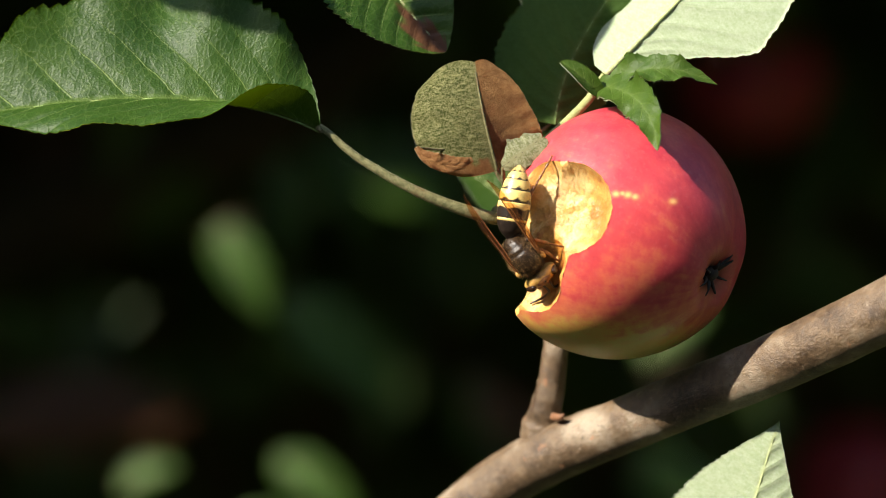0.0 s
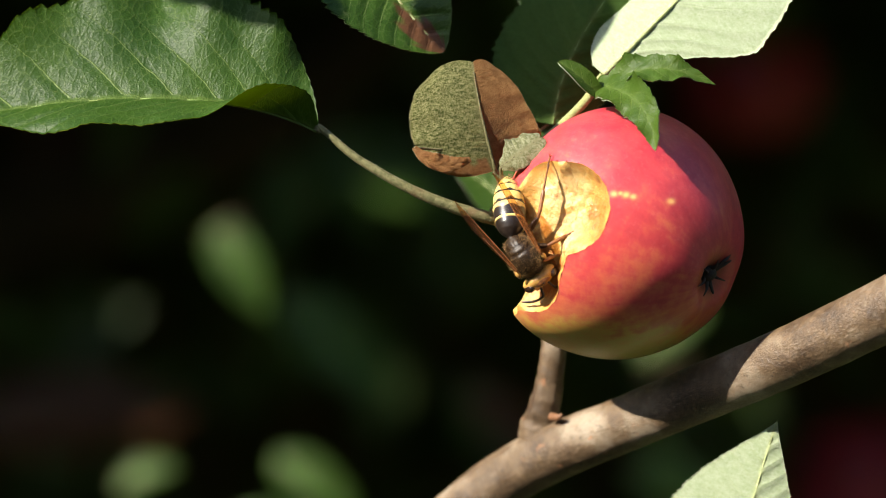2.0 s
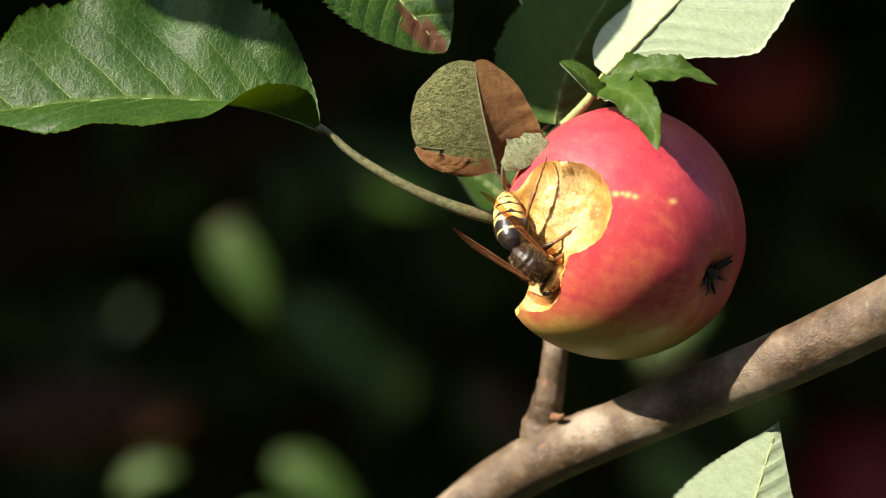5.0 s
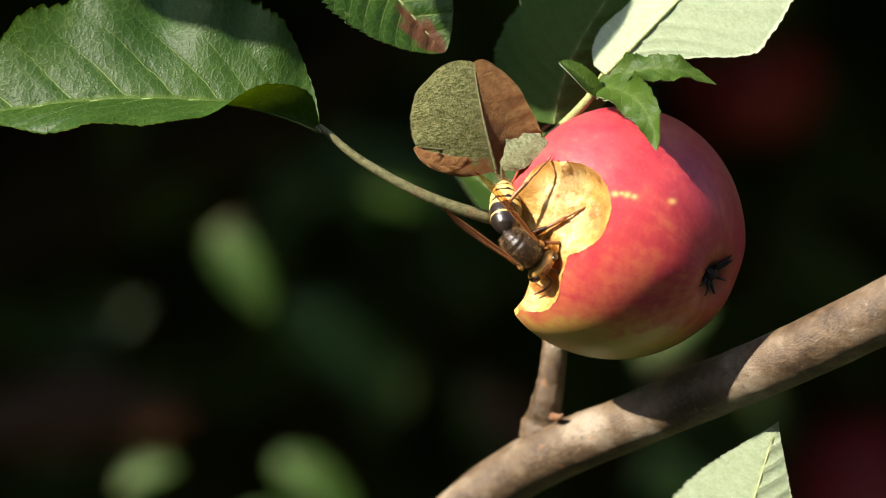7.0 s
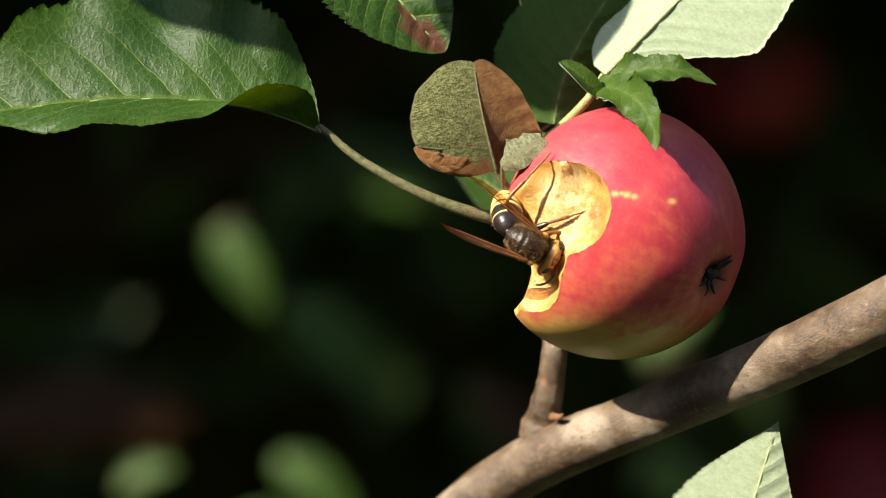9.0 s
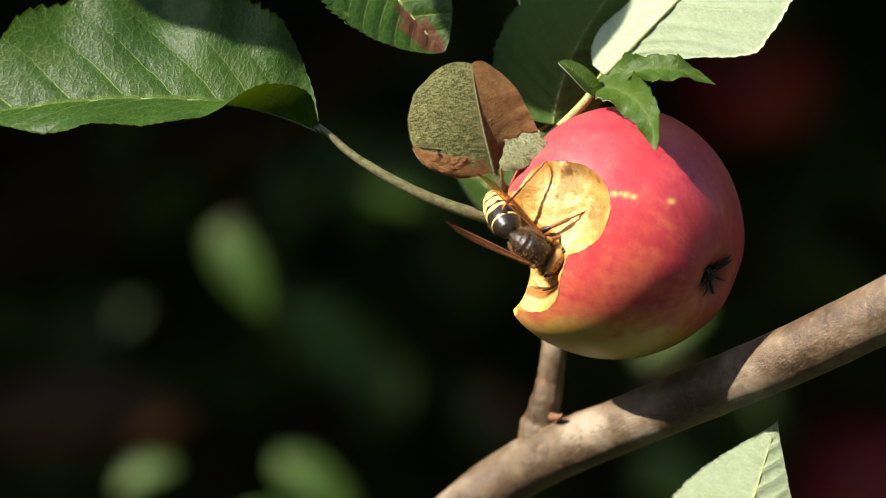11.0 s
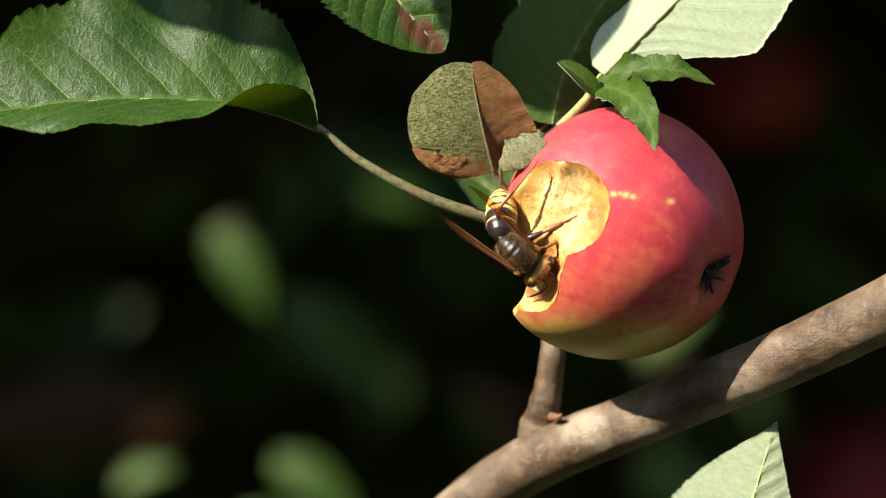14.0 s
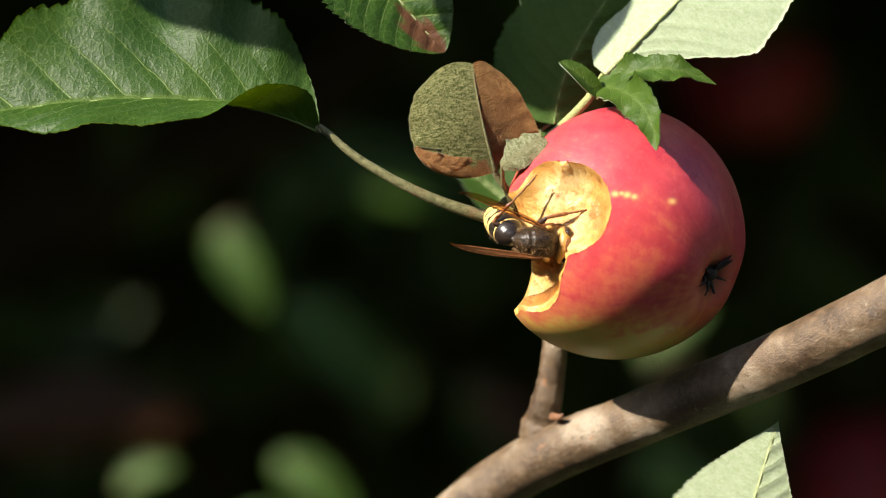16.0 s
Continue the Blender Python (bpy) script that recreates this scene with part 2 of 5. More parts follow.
def flesh_material():
    n = Nodes("apple flesh bitten")
    a = n.noise(420, 5.0, 0.65)
    b = n.noise(90, 4.0, 0.6)
    c = n.ramp(b, (0.36, (0.36, 0.15, 0.03)), (0.5, (0.56, 0.33, 0.09)), (0.66, (0.74, 0.56, 0.27)))
    c = n.mix(n.ramp(a, (0.52, 0.0), (0.74, 0.6)), c, (0.50, 0.24, 0.05))
    c = n.mix(n.ramp(n.noise(260, 4.0, 0.7), (0.53, 0.0), (0.66, 0.8)), c, (0.34, 0.12, 0.03))
    c = n.mix(n.attr("rim"), c, (0.62, 0.30, 0.07))
    h = n.math("ADD", n.noise(500, 5.0, 0.7), n.math("MULTIPLY", n.noise(1700, 3.0, 0.6), 0.5))
    return n.done(c, 0.42, n.bump(h, 0.0005, 0.8), 0.5, Subsurface_Weight=0.25, Subsurface_Radius=(0.004, 0.0022, 0.0009))


def plain(name, dark, light, rough=0.5, scale=800.0, spec=0.5, relief=0.0001, **more):
    n = Nodes(name)
    f = n.noise(scale, 4.0, 0.65)
    c = n.mix(n.ramp(f, (0.35, 0.0), (0.65, 1.0)), dark, light)
    return n.done(c, rough, n.bump(f, relief, 0.6), spec, **more)


SKIN, FLESH = skin_material(), flesh_material()
RIM = plain("bitten skin edge", (0.46, 0.30, 0.16), (0.66, 0.52, 0.36), 0.6, 900)
BUD = plain("bud scales brown", (0.10, 0.045, 0.02), (0.24, 0.11, 0.05), 0.6, 900)
CALYX = plain("dried calyx", (0.012, 0.010, 0.008), (0.05, 0.035, 0.02), 0.8, 900)


def chitin(name, black, yellow):
    n = Nodes(name)
    f = n.noise(900, 4.0, 0.65)
    a = n.mix(n.ramp(f, (0.35, 0.0), (0.7, 1.0)), black, tuple(k * 2.2 for k in black))
    b = n.mix(n.ramp(f, (0.3, 0.0), (0.7, 1.0)), tuple(k * 0.8 for k in yellow), yellow)
    c = n.mix(n.attr("yellow"), a, b)
    return n.done(c, 0.3, n.bump(n.noise(5000, 2.0), 0.00004, 0.6), 0.5)


CHITIN = chitin("wasp shell black and yellow", (0.012, 0.008, 0.006), (0.84, 0.60, 0.19))
THORAX = plain("wasp thorax dark brown", (0.009, 0.005, 0.0025), (0.040, 0.022, 0.009), 0.42, 600, 0.4, 0.00025)
HEAD = plain("wasp head orange yellow", (0.34, 0.16, 0.035), (0.62, 0.36, 0.09), 0.4, 500)
EYE = plain("wasp eye dark brown", (0.012, 0.007, 0.005), (0.04, 0.018, 0.01), 0.15, 900)
LEG = plain("wasp leg orange brown", (0.11, 0.035, 0.012), (0.28, 0.11, 0.03), 0.4, 900)
LEG_DARK = plain("wasp thigh black brown", (0.012, 0.008, 0.006), (0.05, 0.022, 0.012), 0.35, 900)
DOWN = plain("plant down pale", (0.30, 0.31, 0.18), (0.46, 0.46, 0.30), 0.7, 900)
HAIR = plain("wasp hair golden", (0.11, 0.055, 0.02), (0.27, 0.16, 0.06), 0.5, 900)


def wing_material():
    n = Nodes("wasp wing amber film")
    v = n.attr("flat", True)
    f = n.noise(0.9, 3.0, 0.6, v)
    c = n.mix(f, (0.13, 0.05, 0.018), (0.26, 0.11, 0.04))
    n.done(c, 0.28, n.bump(n.noise(2.2, 2.0, 0.5, v), 0.0002, 0.5), 0.5, c, 0.4)
    clear = n.tree.nodes.new("ShaderNodeBsdfTransparent")
    clear.inputs["Color"].default_value = (0.80, 0.50, 0.26, 1.0)
    m = n.tree.nodes.new("ShaderNodeMixShader")
    sep = n.tree.nodes.new("ShaderNodeSeparateXYZ")
    n.link(v, sep.inputs[0])
    tip = n.ramp(n.math("DIVIDE", sep.outputs[0], 20.0), (0.45, 0.0), (0.95, 0.22))
    n.link(n.math("ADD", n.ramp(f, (0.3, 0.50), (0.7, 0.72)), tip), m.inputs[0])
    n.tree.links.new(n.out.inputs["Surface"].links[0].from_socket, m.inputs[1])
    n.tree.links.new(clear.outputs[0], m.inputs[2])
    n.tree.links.new(m.outputs[0], n.out.inputs["Surface"])
    return n.mat


WING = wing_material()
WING_VEIN = plain("wing vein", (0.12, 0.045, 0.015), (0.26, 0.10, 0.03), 0.4, 900)


def ground_material():
    n = Nodes("garden soil and grass")
    c = n.mix(n.ramp(n.noise(3, 5.0, 0.7), (0.4, 0.0), (0.6, 1.0)), (0.16, 0.12, 0.07), (0.08, 0.11, 0.035))
    return n.done(c, 0.9, n.bump(n.noise(40, 5.0, 0.7), 0.02, 0.8), 0.2)


GROUND = ground_material()
HEDGE = plain("shrub leaf", (0.035, 0.065, 0.014), (0.085, 0.135, 0.028), 0.5, 30, 0.4, 0.001, through=(0.12, 0.17, 0.02), share=0.35)
# wood of the far limb: darker than HEDGE_WOOD, its shade put into the colour
SHADED_WOOD = plain("limb wood with shade in its colour", (0.030, 0.020, 0.008), (0.062, 0.041, 0.017), 0.85, 60, 0.2, 0.002)
HEDGE_WOOD = plain("shrub wood", (0.08, 0.055, 0.030), (0.18, 0.13, 0.07), 0.8, 60, 0.3, 0.002)


# ---- ground and distance ----
def build_ground():
    n, reach = 61, 400.0
    c = np.sign(np.linspace(-1, 1, n)) * np.abs(np.linspace(-1, 1, n)) ** 3 * reach
    verts = [(x, y, 0.03 * noise.noise(Vector((x, y, 0)) * 0.8)) for x in c for y in c]
    ob = part("ground", mesh("ground", verts, grid_faces(n, n)[:, ::-1], [GROUND]))
    tagged(ob, "bare garden soil with thin grass, in shade", "ground", kind="structure")


def leaf_cloud(count, low, high, size, seed, keep=None):
    """Many small folded leaves in a box, for foliage that nobody could count."""
    rng = np.random.default_rng(seed)
    outline = np.array([(0, 0, 0), (0.35, 0.3, 0.10), (0.75, 0.2, 0.06), (1, 0, -0.05), (0.75, -0.2, 0.06), (0.35, -0.3, 0.10), (0.5, 0, 0)])
    tri = [(0, 6, 1), (1, 6, 2), (2, 6, 3), (3, 6, 4), (4, 6, 5), (5, 6, 0)]
    verts, faces = [], []
    for i in range(count):
        m = np.array(Euler(rng.uniform(0, 2 * math.pi, 3)).to_matrix())
        at = low + (np.asarray(high) - low) * rng.random(3)
        leaf = outline @ m.T * size * rng.uniform(0.7, 1.25) + at
        if keep and not keep(*at):
            continue
        faces += [tuple(k + len(verts) for k in f) for f in tri]
        verts += list(leaf)
    return verts, faces


def build_hedge():
    # a dense shrub behind, in the shade of the added crown
    hedge = thing("shrub", (0, 1.9, 0), "dense dark green shrub in deep shade behind", "shrub", kind="stuff")
    v, f = leaf_cloud(10000, np.array((-1.6, -0.5, 0.05)), np.array((1.6, 0.5, 2.9)), 0.07, 3)
    part("foliage", mesh("foliage", v, f, [HEDGE], False), hedge)
    nx, nz = 50, 40
    verts = [(x, 0.5 + 0.16 * noise.noise(Vector((x * 3, z * 3, 1))), z) for x in np.linspace(-2.2, 2.2, nx) for z in np.linspace(0, 3.2, nz)]
    verts += [(x, y + 0.3, z) for x, y, z in verts]
    faces = [tuple(q) for q in grid_faces(nx, nz)] + [tuple(q[::-1] + nx * nz) for q in grid_faces(nx, nz)]
    part("thicket", mesh("thicket", verts, faces, [HEDGE_WOOD]), hedge)


def build_crown():
    # an unseen crown, added overhead to keep the background in shade
    crown = thing("tree_crown", (0, 1.5, 2.45), "unseen crown of dark green leaves added overhead to shade the background", "tree", kind="stuff")
    v, f = leaf_cloud(19000, np.array((-2.8, -0.75, -0.78)), np.array((1.9, 1.3, 0.55)), 0.12, 5)
    part("foliage", mesh("crown_foliage", v, f, [HEDGE], False), crown)
    for k in range(5):
        a = -0.9 + 0.45 * k
        part("limb", mesh("limb", *tube([(1.5, 1.2, -2.45), (1.45, 1.1, -0.6), (0.9 + a * 0.5, 0.5, 0.05), (a * 1.6, -0.4, 0.2)], [0.06, 0.05, 0.03, 0.008], 20, 10, 0.1, 30), [HEDGE_WOOD]), crown)


def build_surroundings():
    # an unseen ring of hedge, added to keep off the low sky
    hedge = thing("garden_hedge", (0, 0, 0), "unseen dark green hedge added all around to block the low sky", "hedge", kind="stuff")
    na, nz = 90, 26
    verts = []
    for a in np.linspace(0, 2 * math.pi, na, endpoint=False):
        for z in np.linspace(0, 2.6, nz):
            r = 3.3 + 0.35 * noise.noise(Vector((3 * math.cos(a), 3 * math.sin(a), z))) + 0.12 * noise.noise(Vector((13 * math.cos(a), 13 * math.sin(a), 4 * z)))
            verts.append((r * math.cos(a), r * math.sin(a), z))
    outer = [(x * 1.15, y * 1.15, z) for x, y, z in verts]
    f = [((i * nz + j), (i * nz + j + 1), ((i + 1) % na * nz + j + 1), ((i + 1) % na * nz + j)) for i in range(na) for j in range(nz - 1)]
    top = [(i * nz + nz - 1, i * nz + nz - 1 + na * nz, (i + 1) % na * nz + nz - 1 + na * nz, (i + 1) % na * nz + nz - 1) for i in range(na)]
    part("thicket", mesh("hedge_thicket", verts + outer, f + [tuple(k + na * nz for k in q[::-1]) for q in f] + top, [HEDGE]), hedge)
    v, f = leaf_cloud(36000, np.array((-3.4, -3.4, 0.05)), np.array((3.4, 3.4, 2.7)), 0.11, 8, lambda x, y, z: 2.75 < math.hypot(x, y) < 3.4)
    part("foliage", mesh("hedge_foliage", v, f, [HEDGE], False), hedge)


def build_far_limb():
    limb = thing("tree_limb", (-0.2, 1.5, 1.5), "thick brown tree limb in shade far behind, out of focus", "tree limb")
    part("wood", mesh("limb_wood", *tube([(-0.35, 0.1, -0.12), (-0.12, 0.04, -0.02), (0.02, 0.0, 0.035), (0.16, -0.02, 0.12), (0.30, 0.0, 0.34), (0.36, 0.1, 0.7)], [0.036, 0.032, 0.028, 0.024, 0.020, 0.014], 60, 18, 0.08, 60), [SHADED_WOOD]), limb)
    part("side_limb", mesh("side_limb_wood", *tube([(-0.12, 0.04, -0.02), (-0.10, 0.06, -0.12), (-0.02, 0.08, -0.20), (0.02, 0.1, -0.34)], [0.018, 0.016, 0.013, 0.010], 30, 12, 0.08, 60), [SHADED_WOOD]), limb)


# ---- leaves ----
def bezier(p, t):
    t = t[:, None]
    return (1 - t) ** 3 * p[0] + 3 * (1 - t) ** 2 * t * p[1] + 3 * (1 - t) * t * t * p[2] + t ** 3 * p[3]


def smooth_table(rows, t):
    """Values at t from a few (t, value) guides, eased between them."""
    x, y = [r[0] for r in rows], [r[1] for r in rows]
    i = np.clip(np.searchsorted(x, t, side="right") - 1, 0, len(x) - 2)
    x, y = np.array(x, float), np.array(y, float)
    m = np.gradient(y, x)
    h = x[i + 1] - x[i]
    f = np.clip((t - x[i]) / h, 0, 1)
    return y[i] * (2 * f ** 3 - 3 * f * f + 1) + h * m[i] * (f ** 3 - 2 * f * f + f) + y[i + 1] * (3 * f * f - 2 * f ** 3) + h * m[i + 1] * (f ** 3 - f * f)


def make_leaf(branch, rib, facing, widths, fold=(15, 15), curl=(0, 0), base_fold=None, shape=(0.55, 0.8), teeth=34, tooth=0.05, turn_by=1.0, wave=0.0,
              veins=8, slant=0.30, mats=None, rib_mat=None, left_shape=None, brown=None, thick=0.28, stalk=(), stalk_radii=(0.6, 0.9), stalk_mat=None, rib_radius=0.5,
              relief=0.35, fringe=0, down=0, blunt=1.0, guided=False, tip_bulge=0.0, label="", seed=0):
    """One leaf: the rib's four guide points and all sizes in mm; facing: the way the upper face looks at base and tip; widths, folds and curls
    of the right and left half. Returns the blade, whose parts are its midrib and stalk."""
    nt, ns = 200, 21
    p = np.array(rib, float)
    t = np.linspace(0, 1, nt)
    c = bezier(p, t)
    tan = np.gradient(c, axis=0)
    tan /= np.linalg.norm(tan, axis=1)[:, None]
    length = np.linalg.norm(np.diff(c, axis=0), axis=1).sum()
    k = np.clip(t / turn_by, 0, 1)
    k = (k * k * (3 - 2 * k))[:, None]
    up = np.array(facing[0], float) * (1 - k) + np.array(facing[1], float) * k
    side = np.cross(tan, up)
    side /= np.linalg.norm(side, axis=1)[:, None]
    up = np.cross(side, tan)
    widths = [w if isinstance(w, list) else [(0, w), (1, w)] for w in widths]
    fold, curl = ([f if isinstance(f, list) else [(0, f), (1, f)] for f in q] for q in (fold, curl))
    wide, bent, rolled = (np.array([smooth_table(f, t) for f in q]) for q in (widths, fold, curl))
    a, b = shape
    peak = (a / (a + b)) ** a * (b / (a + b)) ** b
    prof = np.clip(t, 0, 1) ** a * np.clip(1 - blunt * t, 0, 1) ** b / peak
    a, b = left_shape or shape
    peak = (a / (a + b)) ** a * (b / (a + b)) ** b
    left = np.clip(t, 0, 1) ** a * np.clip(1 - blunt * t, 0, 1) ** b / peak
    saw = ((t * teeth) % 1.0)
    ragged = 1 - tooth * saw - 0.6 * tooth * ((t * teeth * 0.31 + 0.3) % 1.0)
    prof_edge = (prof, left) if not guided else (np.ones(nt), np.ones(nt))
    rng = np.random.default_rng(seed)
    wob = rng.uniform(0, 6.28, 4)
    verts, flat, vein, brn, phase, outward = [], [], [], [], [], []
    lower = []
    s = np.linspace(-1, 1, 2 * ns + 1)
    for i in range(nt):
        for j, sj in enumerate(s):
            h = 0 if sj > 0 else 1
            q = abs(sj)
            w = wide[h][i] * prof_edge[h][i] * (1 - (1 - ragged[i]) * q ** 8)
            f0 = radians(bent[h][i] if base_fold is None else base_fold[h] * (1 - k[i][0]) + bent[h][i] * k[i][0])
            cu = radians(rolled[h][i])
            # a half's cross-section is an arc: slope f0 at the rib, f0 + cu at the edge
            if abs(cu) > 1e-4:
                x = (math.sin(f0 + cu * q) - math.sin(f0)) / cu
                y = (math.cos(f0) - math.cos(f0 + cu * q)) / cu
            else:
                x, y = math.cos(f0) * q, math.sin(f0) * q
            y = y * w + wave * q * q * w * (math.sin(t[i] * 13 + wob[h]) + 0.6 * math.sin(t[i] * 29 + wob[2 + h])) * 0.1
            x = x * w
            # side veins: sunk lines that run slantwise to the edge
            ph = (t[i] - slant * q * (0.75 + 0.25 * q) * prof[i]) * veins * 1.12 + 0.35 * h
            dv = abs(ph - round(ph)) / (veins * 1.12) * length
            ok = 1.0 if 0.4 < ph < veins + 0.2 else 0.0
            quilt = ok * math.exp(-(dv / 1.1) ** 2)
            y += -relief * quilt * (1 - 0.6 * q) + 0.18 * relief * noise.noise(Vector((t[i] * length * 0.5, sj * w * 0.5, seed)))
            o = c[i] + side[i] * x * (1 if sj > 0 else -1) + up[i] * y + tan[i] * (tip_bulge * math.sin(math.pi * q ** 0.8) * t[i] ** 6)
            verts.append(o)
            lower.append(o - up[i] * thick)
            flat.append((t[i] * length, sj * w, seed * 7.3))
            phase.append(ph if ok else 0.5)
            outward.append(q)
            vein.append(min(1.0, math.exp(-(q * w / (0.35 + 0.5 * (1 - t[i]))) ** 2)))
            brn.append(float(brown(t[i], sj)) if brown else 0.0)
    cols = 2 * ns + 1
    n = len(verts)
    f = grid_faces(nt, cols)
    edge = [i * cols for i in range(nt)] + [(nt - 1) * cols + j for j in range(1, cols)] + [i * cols + cols - 1 for i in range(nt - 2, -1, -1)] + list(range(cols - 2, 0, -1))
    rim = [(edge[k], edge[(k + 1) % len(edge)], edge[(k + 1) % len(edge)] + n, edge[k] + n) for k in range(len(edge))]
    faces = [tuple(q[::-1]) for q in f] + [tuple(q + n) for q in f] + rim
    slots = [0] * len(f) + [1] * len(f) + [1] * len(rim)
    pts = np.vstack([verts, lower])
    origin = np.array(rib[0], float)
    me = mesh("leaf", (pts - origin) * 0.001, faces, list(mats or (LEAF_TOP, LEAF_PALE)), True, slots, {"flat": np.array(flat + flat), "vein": vein + vein, "brown": brn + brn, "phase": phase + phase, "out": outward + outward,
                                                                                                                       "spacing": [length / (veins * 1.12)] * (2 * n)})
    leaf = part("leaf", me, branch, label)
    leaf.location = S(rib[0][0], rib[0][2], rib[0][1]) - branch.location
    # the midrib stands proud of the underside
    m = [(c[i] - up[i] * (thick + 0.25 * rib_radius) - origin) * 0.001 for i in range(0, int(nt * 0.93), 14)]
    part("midrib", mesh("midrib", *tube(m, [rib_radius * 0.001, rib_radius * 0.0007, rib_radius * 0.0003], 40, 8), [rib_mat or RIB]), leaf)
    if stalk:
        q = [np.array((0, -0.2, 0)) * 0.001] + [(np.array(x, float) - origin) * 0.001 for x in stalk]
        v, f = tube(q, [r * 0.001 for r in stalk_radii], 50, 12, 0.05, 500)
        part("stalk", mesh("stalk", v, f, [stalk_mat or STALK]), leaf)
        if down:
            mid = [sum((Vector(v[12 * i + j]) for j in range(12)), Vector()) / 12 for i in range(50)]
            pick = rng.integers(0, 600, down)
            part("down", mesh("down", *mm(*hairs([Vector(v[i]) * 1000 for i in pick], [Vector(v[i]) - mid[i // 12] for i in pick], 0.15, seed, (0, 0, 0))), [DOWN], False), leaf, "pale downy hair")
    if fringe:
        # downy hair along the blade's edge
        pick = rng.integers(0, len(edge), fringe)
        at = [pts[edge[i]] - origin for i in pick]
        part("fringe", mesh("fringe", *mm(*hairs(at, [pts[edge[i]] - c[min(nt - 1, edge[i] // cols)] + 1e-4 for i in pick], 0.10, seed, (0, 0, 0))), [DOWN], False), leaf, "pale downy edge")
    return leaf


